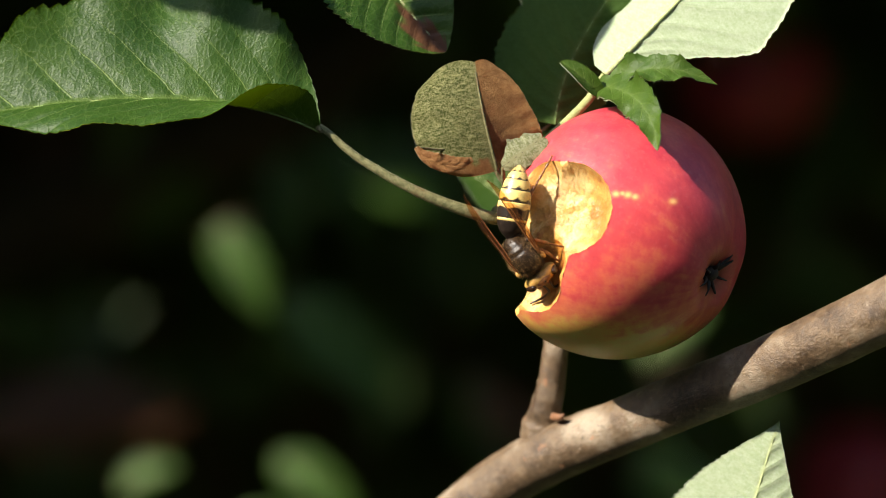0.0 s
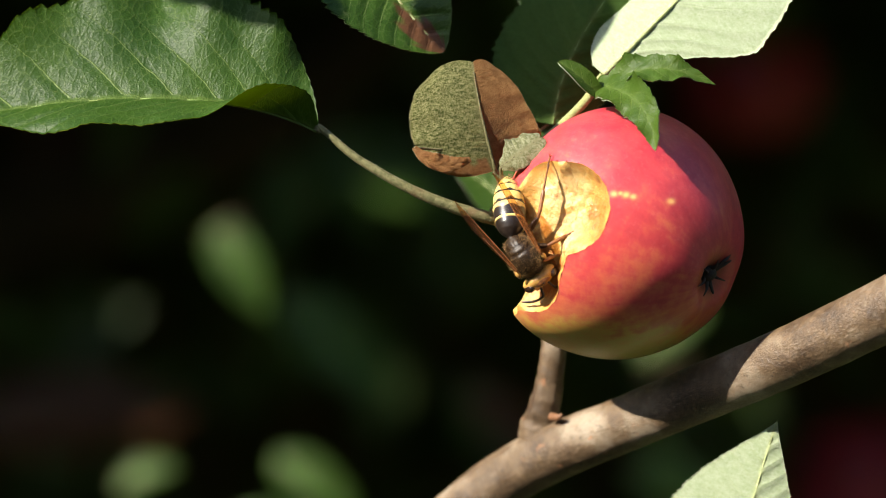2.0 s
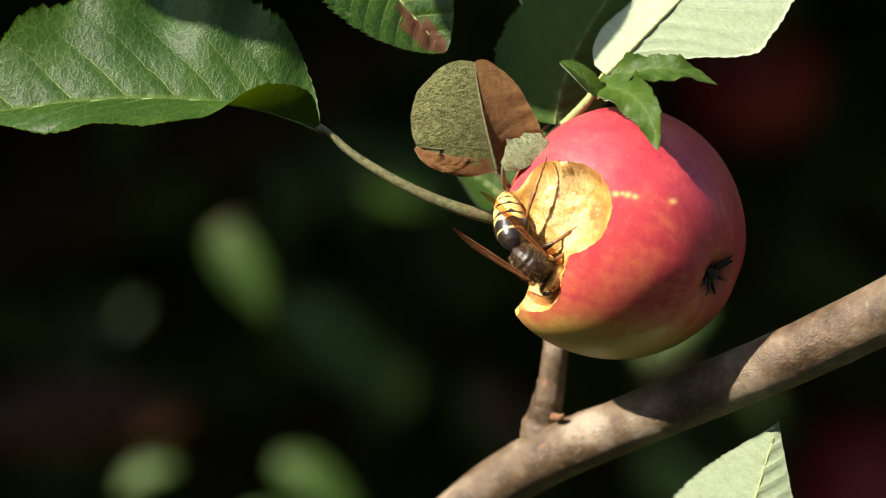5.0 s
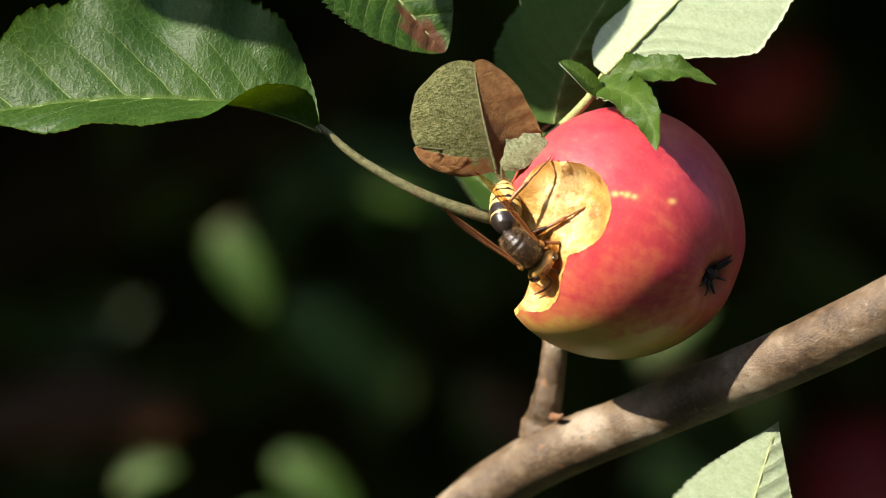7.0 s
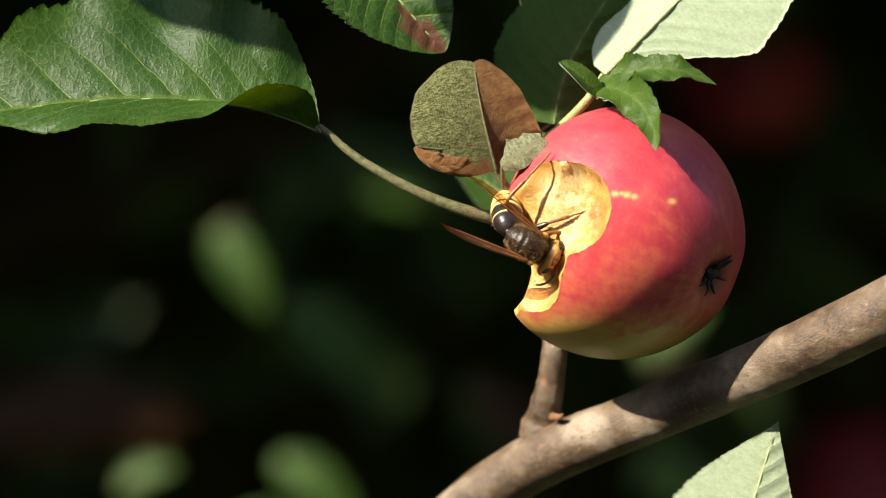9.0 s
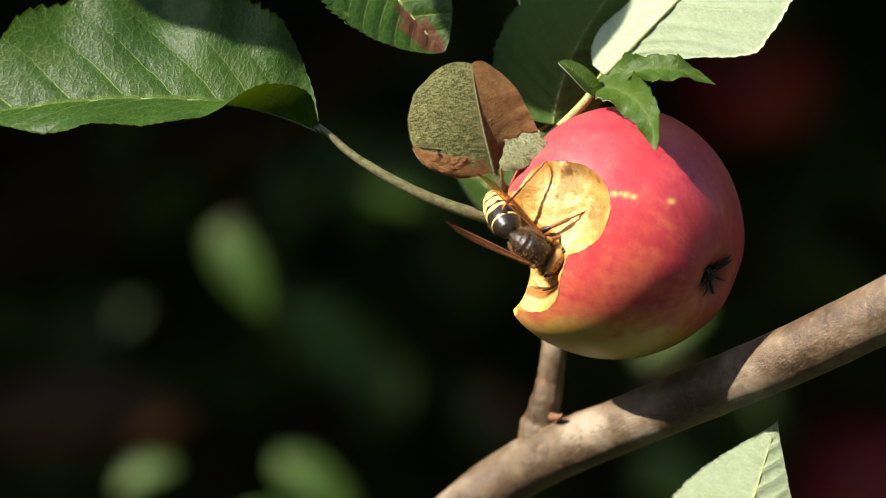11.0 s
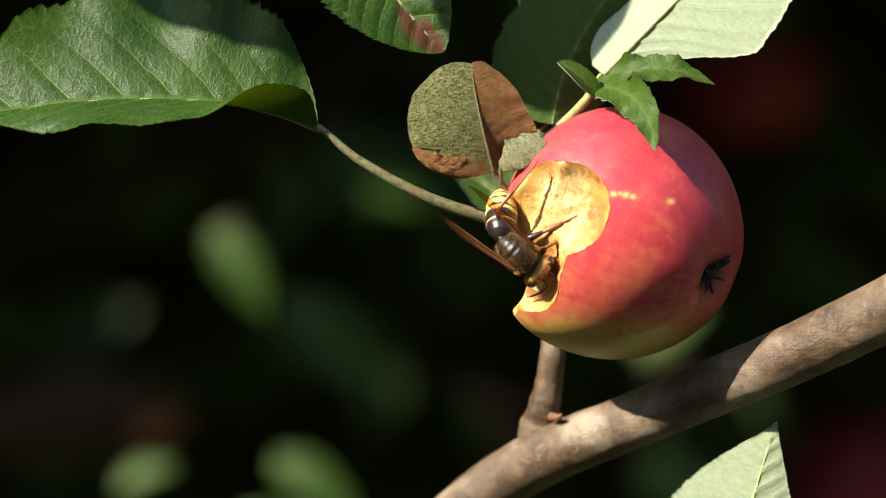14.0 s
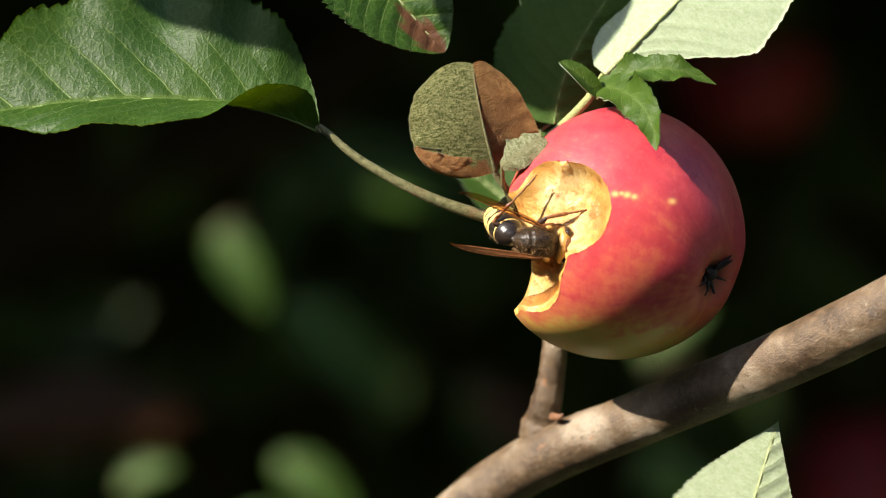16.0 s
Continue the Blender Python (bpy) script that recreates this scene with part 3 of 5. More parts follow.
# ---- the fruiting branch ----
def build_branch():
    branch = thing("apple_branch", S(0, -50, 12), "brown apple branch with a fruiting spur and serrated green leaves", "branch")

    def local(points):
        return [S(u, v, d) - branch.location for u, d, v in points]

    part("bough", mesh("bough", *tube(local([(-18.9, 50.5, -82.3), (3.3, 40.8, -61.9), (14.4, 35.8, -52.7), (25.8, 28.5, -46.1), (38.3, 20.4, -40.7), (57.4, 7.8, -32.2), (76.4, -5.1, -23.6), (98.9, -20.9, -11.9), (129.9, -34.6, 5.0)]),
                                      [0.0072, 0.0066, 0.0065, 0.0066, 0.0063, 0.0064, 0.0066, 0.0069, 0.0072], 320, 56, 0.022, 240), [BARK]), branch, "smooth brown bark with fine cracks and pale specks")
    part("spur", mesh("spur", *tube(local([(22.4, 32, -44.7), (22.5, 31, -41.9), (22.9, 30, -39.0), (23.4, 28, -35.6), (24.6, 26, -29.4), (25.5, 24, -21), (26.5, 25, -6), (20, 22, 5), (15, 12, 9)]),
                                    [0.0040, 0.0052, 0.0045, 0.0036, 0.0031, 0.0029, 0.0030, 0.0028, 0.0022], 140, 32, 0.08, 420), [BARK]), branch, "short grey-brown spur with ringed bark")
    part("bud", mesh("bud", *tube(local([(24.8, 24, -38.0), (26.3, 21, -38.0), (27.1, 20, -37.3)]), [0.0010, 0.0008, 0.0003], 12, 12, 0.1, 600), [BUD]), branch, "small reddish brown bud")
    part("knot", mesh("knot", *tube(local([(12, 10, 8), (15, 5, 9.5), (17, 2, 13)]), [0.0016, 0.0026, 0.0016], 20, 16, 0.1, 500), [STALK]), branch)

    # the large glossy leaf on its long stalk; its base rolls over
    make_leaf(branch, [(-27.6, -3, 26.0), (-42, -4, 33.5), (-67, -4, 36.5), (-107, 2, 29)], ((0, -0.85, 0.5), (-0.1, -0.85, 0.5)), ([(0, 1), (0.06, 6.6), (0.14, 14.6), (0.25, 21.5), (0.4, 26.5), (0.55, 28.4), (0.75, 25.9), (0.9, 17.6), (1, 1)], [(0, 1), (0.08, 7.0), (0.2, 10.8), (0.4, 13.6), (0.6, 14.5), (0.8, 13.0), (1, 2)]), (6, 42), (8, -22), base_fold=(10, 135), guided=True, slant=0.42, veins=7,
              turn_by=0.58, relief=0.6, rib_radius=0.26, down=1500, teeth=38, wave=1.3, mats=(LEAF_TOP, LEAF_OLIVE), rib_mat=RIB_GREEN, stalk=[(-26.5, -3, 26.5), (-18, -4, 19.5), (-4, -4, 11.8), (10.5, -2, 6.9), (15, 3, 8)], stalk_radii=(0.7, 0.75, 1.1, 1.4, 1.6),
              label="large glossy dark green serrated leaf", seed=1)
    # a leaf that hangs in from above, its tip withered brown
    make_leaf(branch, [(-23, 16, 76), (-17, 14, 65), (-9, 12, 54), (0.5, 10, 44)], ((-0.1, -0.85, 0.5), (0.2, -0.9, 0.3)), (18, 16), (14, 12), (10, 20), shape=(0.5, 0.75),
              teeth=26, mats=(LEAF_TOP, LEAF_PALE), brown=lambda t, s: min(1, max(0, (t - 0.62 - 0.55 * abs(s - 0.12) + 0.04 * math.sin(23 * s)) * 18)), label="green leaf with a withered brown tip", seed=2)
    # the felted leaf seen from below, half browned, its edge eaten
    curled = make_leaf(branch, [(11.8, -4, 17.4), (9.6, -6.5, 25.0), (7.8, -7.5, 32.5), (6.8, -4, 41.0)], ((0, 1, 0), (0, 1, 0.15)),
                       ([(0, 10.0), (0.05, 13.5), (0.15, 16.4), (0.3, 17.6), (0.55, 18.2), (0.8, 16.2), (0.92, 14.0), (1, 11.0)], [(0, 6), (0.14, 12.3), (0.27, 12.4), (0.54, 11.0), (0.85, 8.6), (0.95, 6.8), (1, 5.2)]),
                       ([(0, -14), (0.5, -20), (1, -10)], [(0, 38), (0.5, 30), (1, 20)]), ([(0, 75), (0.5, 72), (1, 60)], [(0, -40), (0.5, -25), (1, 20)]), guided=True, tip_bulge=1.0,
                       teeth=34, tooth=0.02, wave=0.4, mats=(LEAF_DULL, LEAF_FELT), rib_mat=STALK, rib_radius=0.42, relief=0.10, fringe=2600, down=500,
                       brown=lambda t, s: max(min(1, max(0, (-s - 0.01) * 40)) * min(1, max(0, (t - 0.03) * 14)) * 0.92, min(1, max(0, (0.13 + 0.10 * s + 0.03 * math.sin(17 * s) + 0.02 * math.sin(41 * s) - t) * 28)) if s > 0.05 else 0),
                       stalk=[(12.0, -3.6, 16.8), (14.6, -2.5, 13), (16.6, 0, 9.8), (16.5, 3, 8)], stalk_radii=(0.7, 0.8, 0.9, 1.0), stalk_mat=STALK, label="curled felted leaf, half dried brown", seed=3)
    make_leaf(branch, [(-6.0, -9.5, 22.2), (-3.6, -11.5, 18.6), (1.0, -12, 16.8), (6.2, -9.5, 19.6)], ((0, 1, 0), (0, 1, 0)), ([(0, 0.6), (0.3, 2.4), (0.7, 2.6), (1, 0.8)], [(0, 0.6), (0.3, 1.3), (0.7, 1.5), (1, 0.6)]), (-15, -25), (60, 50), guided=True,
              teeth=16, tooth=0.10, wave=3.0, mats=(LEAF_DULL, LEAF_FELT), rib_mat=STALK, rib_radius=0.1, relief=0.3, veins=5, fringe=700, brown=lambda t, s: 1.0, stalk=[(-2, -6, 22), (4, -5, 22), (9, -5, 22)], stalk_radii=(0.3, 0.3, 0.3), label="withered brown corner, rolled up", seed=14)
    # a leaf in shade behind
    make_leaf(branch, [(25, 16, 28), (26, 16, 37), (29, 15, 47), (43, 14, 64)], ((0.1, 1, -0.3), (0, 1, -0.3)), (20.5, 12), (12, 14), (15, 10), shape=(0.5, 0.6),
              teeth=24, mats=(LEAF_TOP, LEAF_DULL), rib_mat=RIB_GREEN, rib_radius=0.22, fringe=900, label="dull green leaf in shade", seed=4)
    # the pale leaf seen from below on a thick light stalk
    make_leaf(branch, [(36, 4, 38.6), (42, 4, 44.6), (54, 6, 57), (82, 14, 85)], ((0.2, 1, -0.3), (0.2, 1, -0.3)), ([(0, 5.5), (0.08, 9.5), (0.25, 13.5), (0.45, 15), (0.7, 13), (1, 1)], [(0, 0.5), (0.24, 5.5), (0.43, 12.7), (0.54, 19.6), (0.58, 21.4), (0.645, 21.0), (0.77, 18.4), (0.9, 11), (1, 1)]), (26, 4), (15, 4), guided=True,
              teeth=33, tooth=0.02, mats=(LEAF_TOP, LEAF_PALE), rib_radius=0.85, stalk=[(35.5, 4, 38), (32, 4, 33), (26.5, 5, 27.4), (21.5, 5, 22.5), (17, 3, 13.5), (15.5, 2, 8)], stalk_radii=(1.0, 1.0, 1.0, 1.05, 1.1, 1.3),
              stalk_mat=STALK_PALE, down=800, label="pale green leaf seen from its felted underside", seed=5)
    # small twisted leaves at the base of the pale one
    make_leaf(branch, [(34, -4, 36), (40, -14, 35), (45.5, -22, 32), (46, -26, 21.2)], ((-0.3, -0.7, 0.7), (-0.35, -0.9, 0.2)), (5.0, 5.2), (10, 18), (10, 20), shape=(0.4, 0.7), teeth=11, tooth=0.12, wave=2.6,
              mats=(LEAF_FRESH, LEAF_PALE), rib_radius=0.2, relief=0.12, veins=6, stalk=[(33.5, 0, 35.5), (33, 4, 34.5)], stalk_radii=(0.4, 0.6), label="small twisted fresh green leaf", seed=6)
    make_leaf(branch, [(36.5, -4, 36.5), (44, -10, 41.0), (51, -11, 40.5), (60, -10, 36)], ((0, -0.75, 0.65), (0, -0.8, 0.6)), (5.8, 4.4), (10, 15), (20, 10), shape=(0.45, 1.0), teeth=11, tooth=0.12, wave=2.4,
              mats=(LEAF_FRESH, LEAF_PALE), rib_radius=0.2, relief=0.12, veins=6, stalk=[(35, 0, 36), (33, 4, 34.5)], stalk_radii=(0.4, 0.6), label="small fresh green leaf with a long tip", seed=7)
    make_leaf(branch, [(35, -6, 33.5), (32, -8, 36), (29, -8, 39.5), (25.5, -8, 41)], ((-0.2, -0.9, 0.4), (0.1, -0.8, 0.6)), (2.6, 2.2), (20, 20), (10, 10), shape=(0.5, 0.6), teeth=8,
              mats=(LEAF_FRESH, LEAF_PALE), rib_radius=0.15, relief=0.1, veins=4, stalk=[(34, 0, 34.5), (33, 4, 34.5)], stalk_radii=(0.4, 0.6), label="narrow bract leaf", seed=8)
    # below the bough
    make_leaf(branch, [(63.6, 10, -79.5), (66.6, 8, -65.6), (70, 6, -52.6), (74.6, 4, -38.1)], ((0.15, 1, -0.3), (0.15, 1, -0.3)), (20, 11.5), (4, 8), (0, 6), shape=(0.6, 1.2), teeth=34, tooth=0.045,
              mats=(LEAF_TOP, LEAF_PALE), rib_radius=0.4, label="pale serrated leaf tip below the bough", seed=9)
    make_leaf(branch, [(13.0, -7.5, 18.0), (15.4, -9.5, 19.6), (18.0, -10, 21.4), (21.4, -8.5, 24.2)], ((0.2, 0.9, -0.3), (0.3, 0.8, -0.4)), ([(0, 1.2), (0.25, 4.4), (0.6, 5.0), (0.9, 3.6), (1, 2.4)], [(0, 1.0), (0.25, 2.6), (0.6, 3.6), (0.9, 3.2), (1, 2.4)]), (-10, 10), (40, 30), guided=True, tip_bulge=0.8,
              teeth=22, tooth=0.05, wave=1.4, mats=(LEAF_DULL, LEAF_WOOL), rib_mat=STALK, rib_radius=0.12, relief=0.15, veins=5,
              stalk=[(13.4, -4, 14), (15.4, 0, 9.5)], stalk_radii=(0.4, 0.6), fringe=900, label="small pale felted leaf lobe", seed=13)
    # partly hidden leaves further back
    make_leaf(branch, [(21, 70, 5), (16, 74, 11), (11, 76, 16), (2, 76, 21)], ((0, -0.9, 0.4), (0, -0.9, 0.4)), (7.5, 7), teeth=16, mats=(LEAF_TOP, LEAF_PALE), stalk=[(19, 40, 5), (17, 30, 6)], label="green leaf behind", seed=10)
    make_leaf(branch, [(19, 20, 24), (22, 22, 27), (26, 24, 30), (31, 26, 33)], ((0, -0.9, 0.4), (0, -0.9, 0.4)), (5, 4), teeth=14, mats=(LEAF_FRESH, LEAF_PALE), stalk=[(17, 12, 15)], label="small bright green leaf behind", seed=11)
    make_leaf(branch, [(48, 30, 44), (38, 30, 52), (26, 32, 58), (14, 34, 70)], ((0, -0.9, 0.4), (0, -0.9, 0.4)), (14, 14), teeth=26, mats=(LEAF_TOP, LEAF_PALE), stalk=[(46, 20, 40)], label="dark green leaf behind", seed=12)
    part("silk_thread", mesh("silk_thread", *tube(local([(-18, -4, 16.5), (-15, -4, 12.6), (-12.5, -3, 11.6), (-10, -3, 12.2), (-6, -3, 13)]), [0.000012, 0.000012], 30, 5), [STALK]), branch, "thin silk thread")
    return branch, curled


# ---- the bitten apple ----
APPLE_AT = (41.0, 2.7, 2.0)      # u, v, d of its middle
CALYX_WAY = Vector((0.76, -0.54, -0.36)).normalized()
# bites: u, d, v from the apple's middle and radius, mm
BITES = [(-15.2, -25.6, 6.8, 10.6), (-20.8, -20.5, 11.2, 7.0), (-25.0, -21.5, 5.0, 10.0), (-24.5, -18.0, -9.2, 9.3), (-21.0, -20.5, -3.5, 7.2), (-33, -13, 2, 11.0), (-35, 0, 4, 12.0),
         (-34, -4, -5, 12.4), (-33, 6, -5, 11.8), (-32, 14, -6, 12.4), (-31, 20, -6, 11.4), (-33, -4, -9, 11.6), (-33, 6, -9, 11.6), (-30, -14, -9, 9.2), (-32, 14, -9, 11.2)]


def build_apple():
    apple = thing("apple", S(APPLE_AT[0], APPLE_AT[1], APPLE_AT[2]), "small ripe red apple with a large bite, hanging on its spur", "apple")
    axis = np.array(CALYX_WAY)
    e1 = np.cross(axis, (0, 0, 1.0))
    e1 /= np.linalg.norm(e1)
    e2 = np.cross(axis, e1)
    nt, nf = 330, 520
    th = np.linspace(0.004, math.pi - 0.004, nt)[:, None]
    ph = np.linspace(0, 2 * math.pi, nf, endpoint=False)[None, :]
    r = 1 / np.sqrt((np.cos(th) / 26.6) ** 2 + (np.sin(th) / 28.4) ** 2) + 0 * ph
    r = r - 2.8 * np.sin(th) * np.cos(th)
    r = r - 4.6 * np.exp(-(th / 0.19) ** 2) - 8.5 * np.exp(-((math.pi - th) / 0.30) ** 2)
    r = r + 0.22 * np.cos(5 * ph + 0.6) * np.exp(-((th - 0.45) / 0.35) ** 2) + 0.35 * np.cos(2 * ph + 1.0) * np.sin(th) ** 2
    way = np.cos(th)[..., None] * axis + np.sin(th)[..., None] * (np.cos(ph)[..., None] * e1 + np.sin(ph)[..., None] * e2)
    # a fuller cheek below the bite
    r = r + 1.9 * np.exp(-(1 - way @ np.array(Vector((-0.80, -0.22, -0.56)).normalized())) / 0.09)
    # low relief so that the bitten edge and floor are uneven
    jag = np.array([[noise.noise(Vector(w) * 7.0) + 0.6 * noise.noise(Vector(w) * 24.0) for w in row] for row in way])
    rough_floor = np.array([[noise.noise(Vector(w) * 13.0 + Vector((5, 1, 2))) + 0.5 * noise.noise(Vector(w) * 52.0) for w in row] for row in way])
    skin = way * r[..., None]
    # the bites melt into one another: soft sums over all of them, 1/mm
    soft = 0.9
    weight, deep, reached, slope = np.zeros_like(r), np.zeros_like(r), np.zeros_like(r), np.zeros_like(skin)
    for u, d, v, rad in BITES:
        c = np.array((u, d, v))
        rad = rad * (1 + 0.035 * jag)
        b = way @ c
        disc = b * b - (c @ c - rad * rad)
        near = b - np.sqrt(np.maximum(disc, 0))
        hit = (disc > 0) & (near > 0)
        deep = deep + np.where(hit, np.exp(-soft * np.clip(near - r, -40, 20)), 0.0)
        gap = c - skin
        size = np.linalg.norm(gap, axis=2)
        g = np.exp(soft * np.clip(rad - size, -40, 40))
        weight = weight + g
        slope = slope + gap / size[..., None] * g[..., None]
    edge = np.log(weight + 1e-12) / soft
    slope = slope / weight[..., None]
    flesh_r = r - np.log(np.maximum(deep, 1e-9)) / soft
    flesh_r = np.minimum(flesh_r, r - 0.25 * np.clip(edge, 0, 1.5))
    # points of the net that lie close to the bitten edge are drawn onto it, so that the edge runs smoothly
    slope = slope - way * (slope * way).sum(2)[..., None]
    steep = (slope ** 2).sum(2)
    move = np.where((np.abs(edge) < 0.24) & (steep > 0.05), -edge / np.maximum(steep, 0.05), 0.0)
    on_edge = move != 0
    skin = skin + slope * np.clip(move, -0.4, 0.4)[..., None]
    cut = (edge > 0) & ~on_edge
    sunk = np.clip(r - flesh_r, 0, 20)
    flesh_r = flesh_r + (0.55 * jag + 0.35 * rough_floor) * np.clip(sunk / 3, 0, 1)
    flesh_r = np.minimum(flesh_r, r)
    pts = np.where(cut[..., None], way * flesh_r[..., None], skin)
    skin_r = r
    f = grid_faces(nt, nf, True)
    flat_cut = cut.ravel()
    inside = flat_cut[f].any(1)
    # blush: red on the upper, sunward side, yellow below and at the shaded flank
    w = way.reshape(-1, 3)
    low = np.clip((w[:, 2] + 0.14 * w[:, 0] + 1.02) / 0.52, 0, 1)
    low = low * low * (3 - 2 * low)
    blush = 0.10 + 0.66 * low + 0.14 * w[:, 2] + 0.06 * w[:, 0] + 0.12 * np.array([noise.noise(Vector(q) * 2.3) for q in w])
    blush = np.clip(blush, 0.0, 1.0)
    scar = np.zeros(len(w))
    for u, v, s in ((-3.8, 9.2, 0.55), (-1.2, 9.0, 0.6), (0.3, 8.6, 0.5), (8.6, 7.6, 0.6), (-2.4, 9.3, 0.4)):
        d2 = (pts.reshape(-1, 3)[:, 0] - u) ** 2 * 0.5 + (pts.reshape(-1, 3)[:, 2] - v) ** 2
        scar = np.maximum(scar, np.where(w[:, 1] < 0, np.exp(-d2 / (s * s)), 0))
    russet = np.exp(-(np.repeat(th, nf, 1).ravel() / 0.20) ** 2) * 0.97 + np.exp(-((math.pi - np.repeat(th, nf, 1).ravel()) / 0.25) ** 2) * 0.6
    around = np.repeat(ph, nt, 0).ravel()
    flat = np.stack([np.cos(around), np.sin(around), np.repeat(th, nf, 1).ravel()], -1)
    depth = (skin_r - np.where(cut, flesh_r, skin_r)).ravel()
    P = pts.reshape(-1, 3) * 0.001
    # the older, upper end of the bite has browned
    stale = np.clip((P[:, 2] * 1000 - 0.45 * P[:, 0] * 1000 - 19.0 + 4.0 * rough_floor.ravel()) / 6.0, 0, 0.7)
    for name, keep, mat, label in (("skin", ~inside, SKIN, "red blushed skin turning yellow below"), ("flesh", inside, FLESH, "bitten yellow flesh with brown edges")):
        ids = np.unique(f[keep])
        back = np.zeros(len(P), int)
        back[ids] = np.arange(len(ids))
        part(name, mesh(name, P[ids], back[f[keep]][:, ::-1], [mat], True, None,
                        {"blush": blush[ids], "scar": scar[ids], "russet": russet[ids], "flat": flat[ids], "rim": np.clip(0.7 * np.exp(-depth[ids] / 1.0) + stale[ids], 0, 0.9)}), apple, label)
    # a pale torn flap of skin at the bite's upper end
    rows = [(Vector((-23.8, -10.2, 9.2)), Vector((1.1, -0.5, 0.5))), (Vector((-23.2, -11.6, 11.2)), Vector((1.5, -0.6, 0.3))), (Vector((-21.8, -12.4, 13.4)), Vector((1.4, -0.6, -0.2))), (Vector((-19.6, -13.0, 15.8)), Vector((0.8, -0.3, -0.5)))]
    v = []
    for o in (Vector((0, 0, 0)), Vector((0.15, 0.35, -0.1))):
        for i in np.linspace(0, len(rows) - 1.001, 14):
            k, g = int(i), i % 1
            c, h = rows[k][0].lerp(rows[k + 1][0], g), rows[k][1].lerp(rows[k + 1][1], g)
            v += [(c + o + h * j + Vector((0, 0.5 * j * j, 0)) + noise.noise_vector(c + h * j) * 0.22) * 0.001 for j in np.linspace(-1, 1, 7)]
    q = grid_faces(14, 7)
    part("torn_skin", mesh("torn_skin", v, [tuple(g) for g in q] + [tuple(g[::-1] + 98) for g in q], [RIM]), apple, "pale torn flap of skin at the bite")
    # the dried flower remains in the calyx basin
    base = Vector(CALYX_WAY) * 0.0213
    E1, E2 = Vector(e1), Vector(e2)
    rng = np.random.default_rng(12)
    for k in range(8):
        a = 2 * math.pi * k / 8 + 0.5 + rng.uniform(-0.3, 0.3)
        o = (E1 * math.cos(a) + E2 * math.sin(a)) * rng.uniform(0.6, 1.15)
        part("sepal", mesh("sepal", *tube([base + o * 0.0012, base + o * 0.0020 + CALYX_WAY * 0.0018, base + o * (0.0035 + 0.001 * (k % 3)) + CALYX_WAY * 0.0031, base + o * (0.0055 + 0.0016 * (k % 2)) + CALYX_WAY * 0.0034],
                                          [0.0007, 0.0005, 0.0003, 0.0001], 14, 8, 0.35, 900), [CALYX]), apple, "dry black sepal")
    part("calyx", mesh("calyx", *blob(base + CALYX_WAY * 0.0008, (0.0024, 0.0024, 0.0019)), [CALYX]), apple, "dark calyx basin")
    s0 = -CALYX_WAY * 0.0155
    part("stem", mesh("stem", *tube([s0, -CALYX_WAY * 0.024, -CALYX_WAY * 0.029 + Vector((0.001, 0, 0.002)), Vector((-0.0265, 0.0025, 0.0050))], [0.0011, 0.001, 0.001, 0.0012], 24, 12, 0.05, 600), [STALK]), apple, "short woody stem")
    return apple


# ---- the wasp, in millimetres: x to its head, y to its left, z to its back ----
def mm(v, f):
    return [tuple(np.asarray(q, float) * 0.001) for q in v], f


def hairs(centres, normals, length, seed, lean=(-0.4, 0, 0)):
    rng = np.random.default_rng(seed)
    verts, faces = [], []
    for c, n in zip(centres, normals):
        n = Vector(n).normalized()
        tip = (n + Vector(lean) * 0.6 + Vector(rng.normal(0, 0.25, 3))).normalized()
        a = n.orthogonal().normalized() * 0.035
        b = n.cross(a)
        k = len(verts)
        c = Vector(c)
        verts += [c + a, c - a * 0.5 + b * 0.8, c - a * 0.5 - b * 0.8, c + tip * length * rng.uniform(0.6, 1.2)]
        faces += [(k, k + 1, k + 3), (k + 1, k + 2, k + 3), (k + 2, k, k + 3)]
    return verts, faces


WASP_SIZE = 1.0
WAIST = Vector((-4.9, 0, -0.6))
WING_ROOT = {1: Vector((1.2, 3.1, 2.2)), -1: Vector((1.2, -3.1, 2.2))}
HIP = {"hind": Vector((-3.0, 2.0, -3.0)), "mid": Vector((-0.6, 2.4, -3.4)), "fore": Vector((2.6, 2.2, -3.2))}
BONES = {"hind": (6.6, 13.5), "mid": (5.4, 10.5), "fore": (4.2, 7.4)}


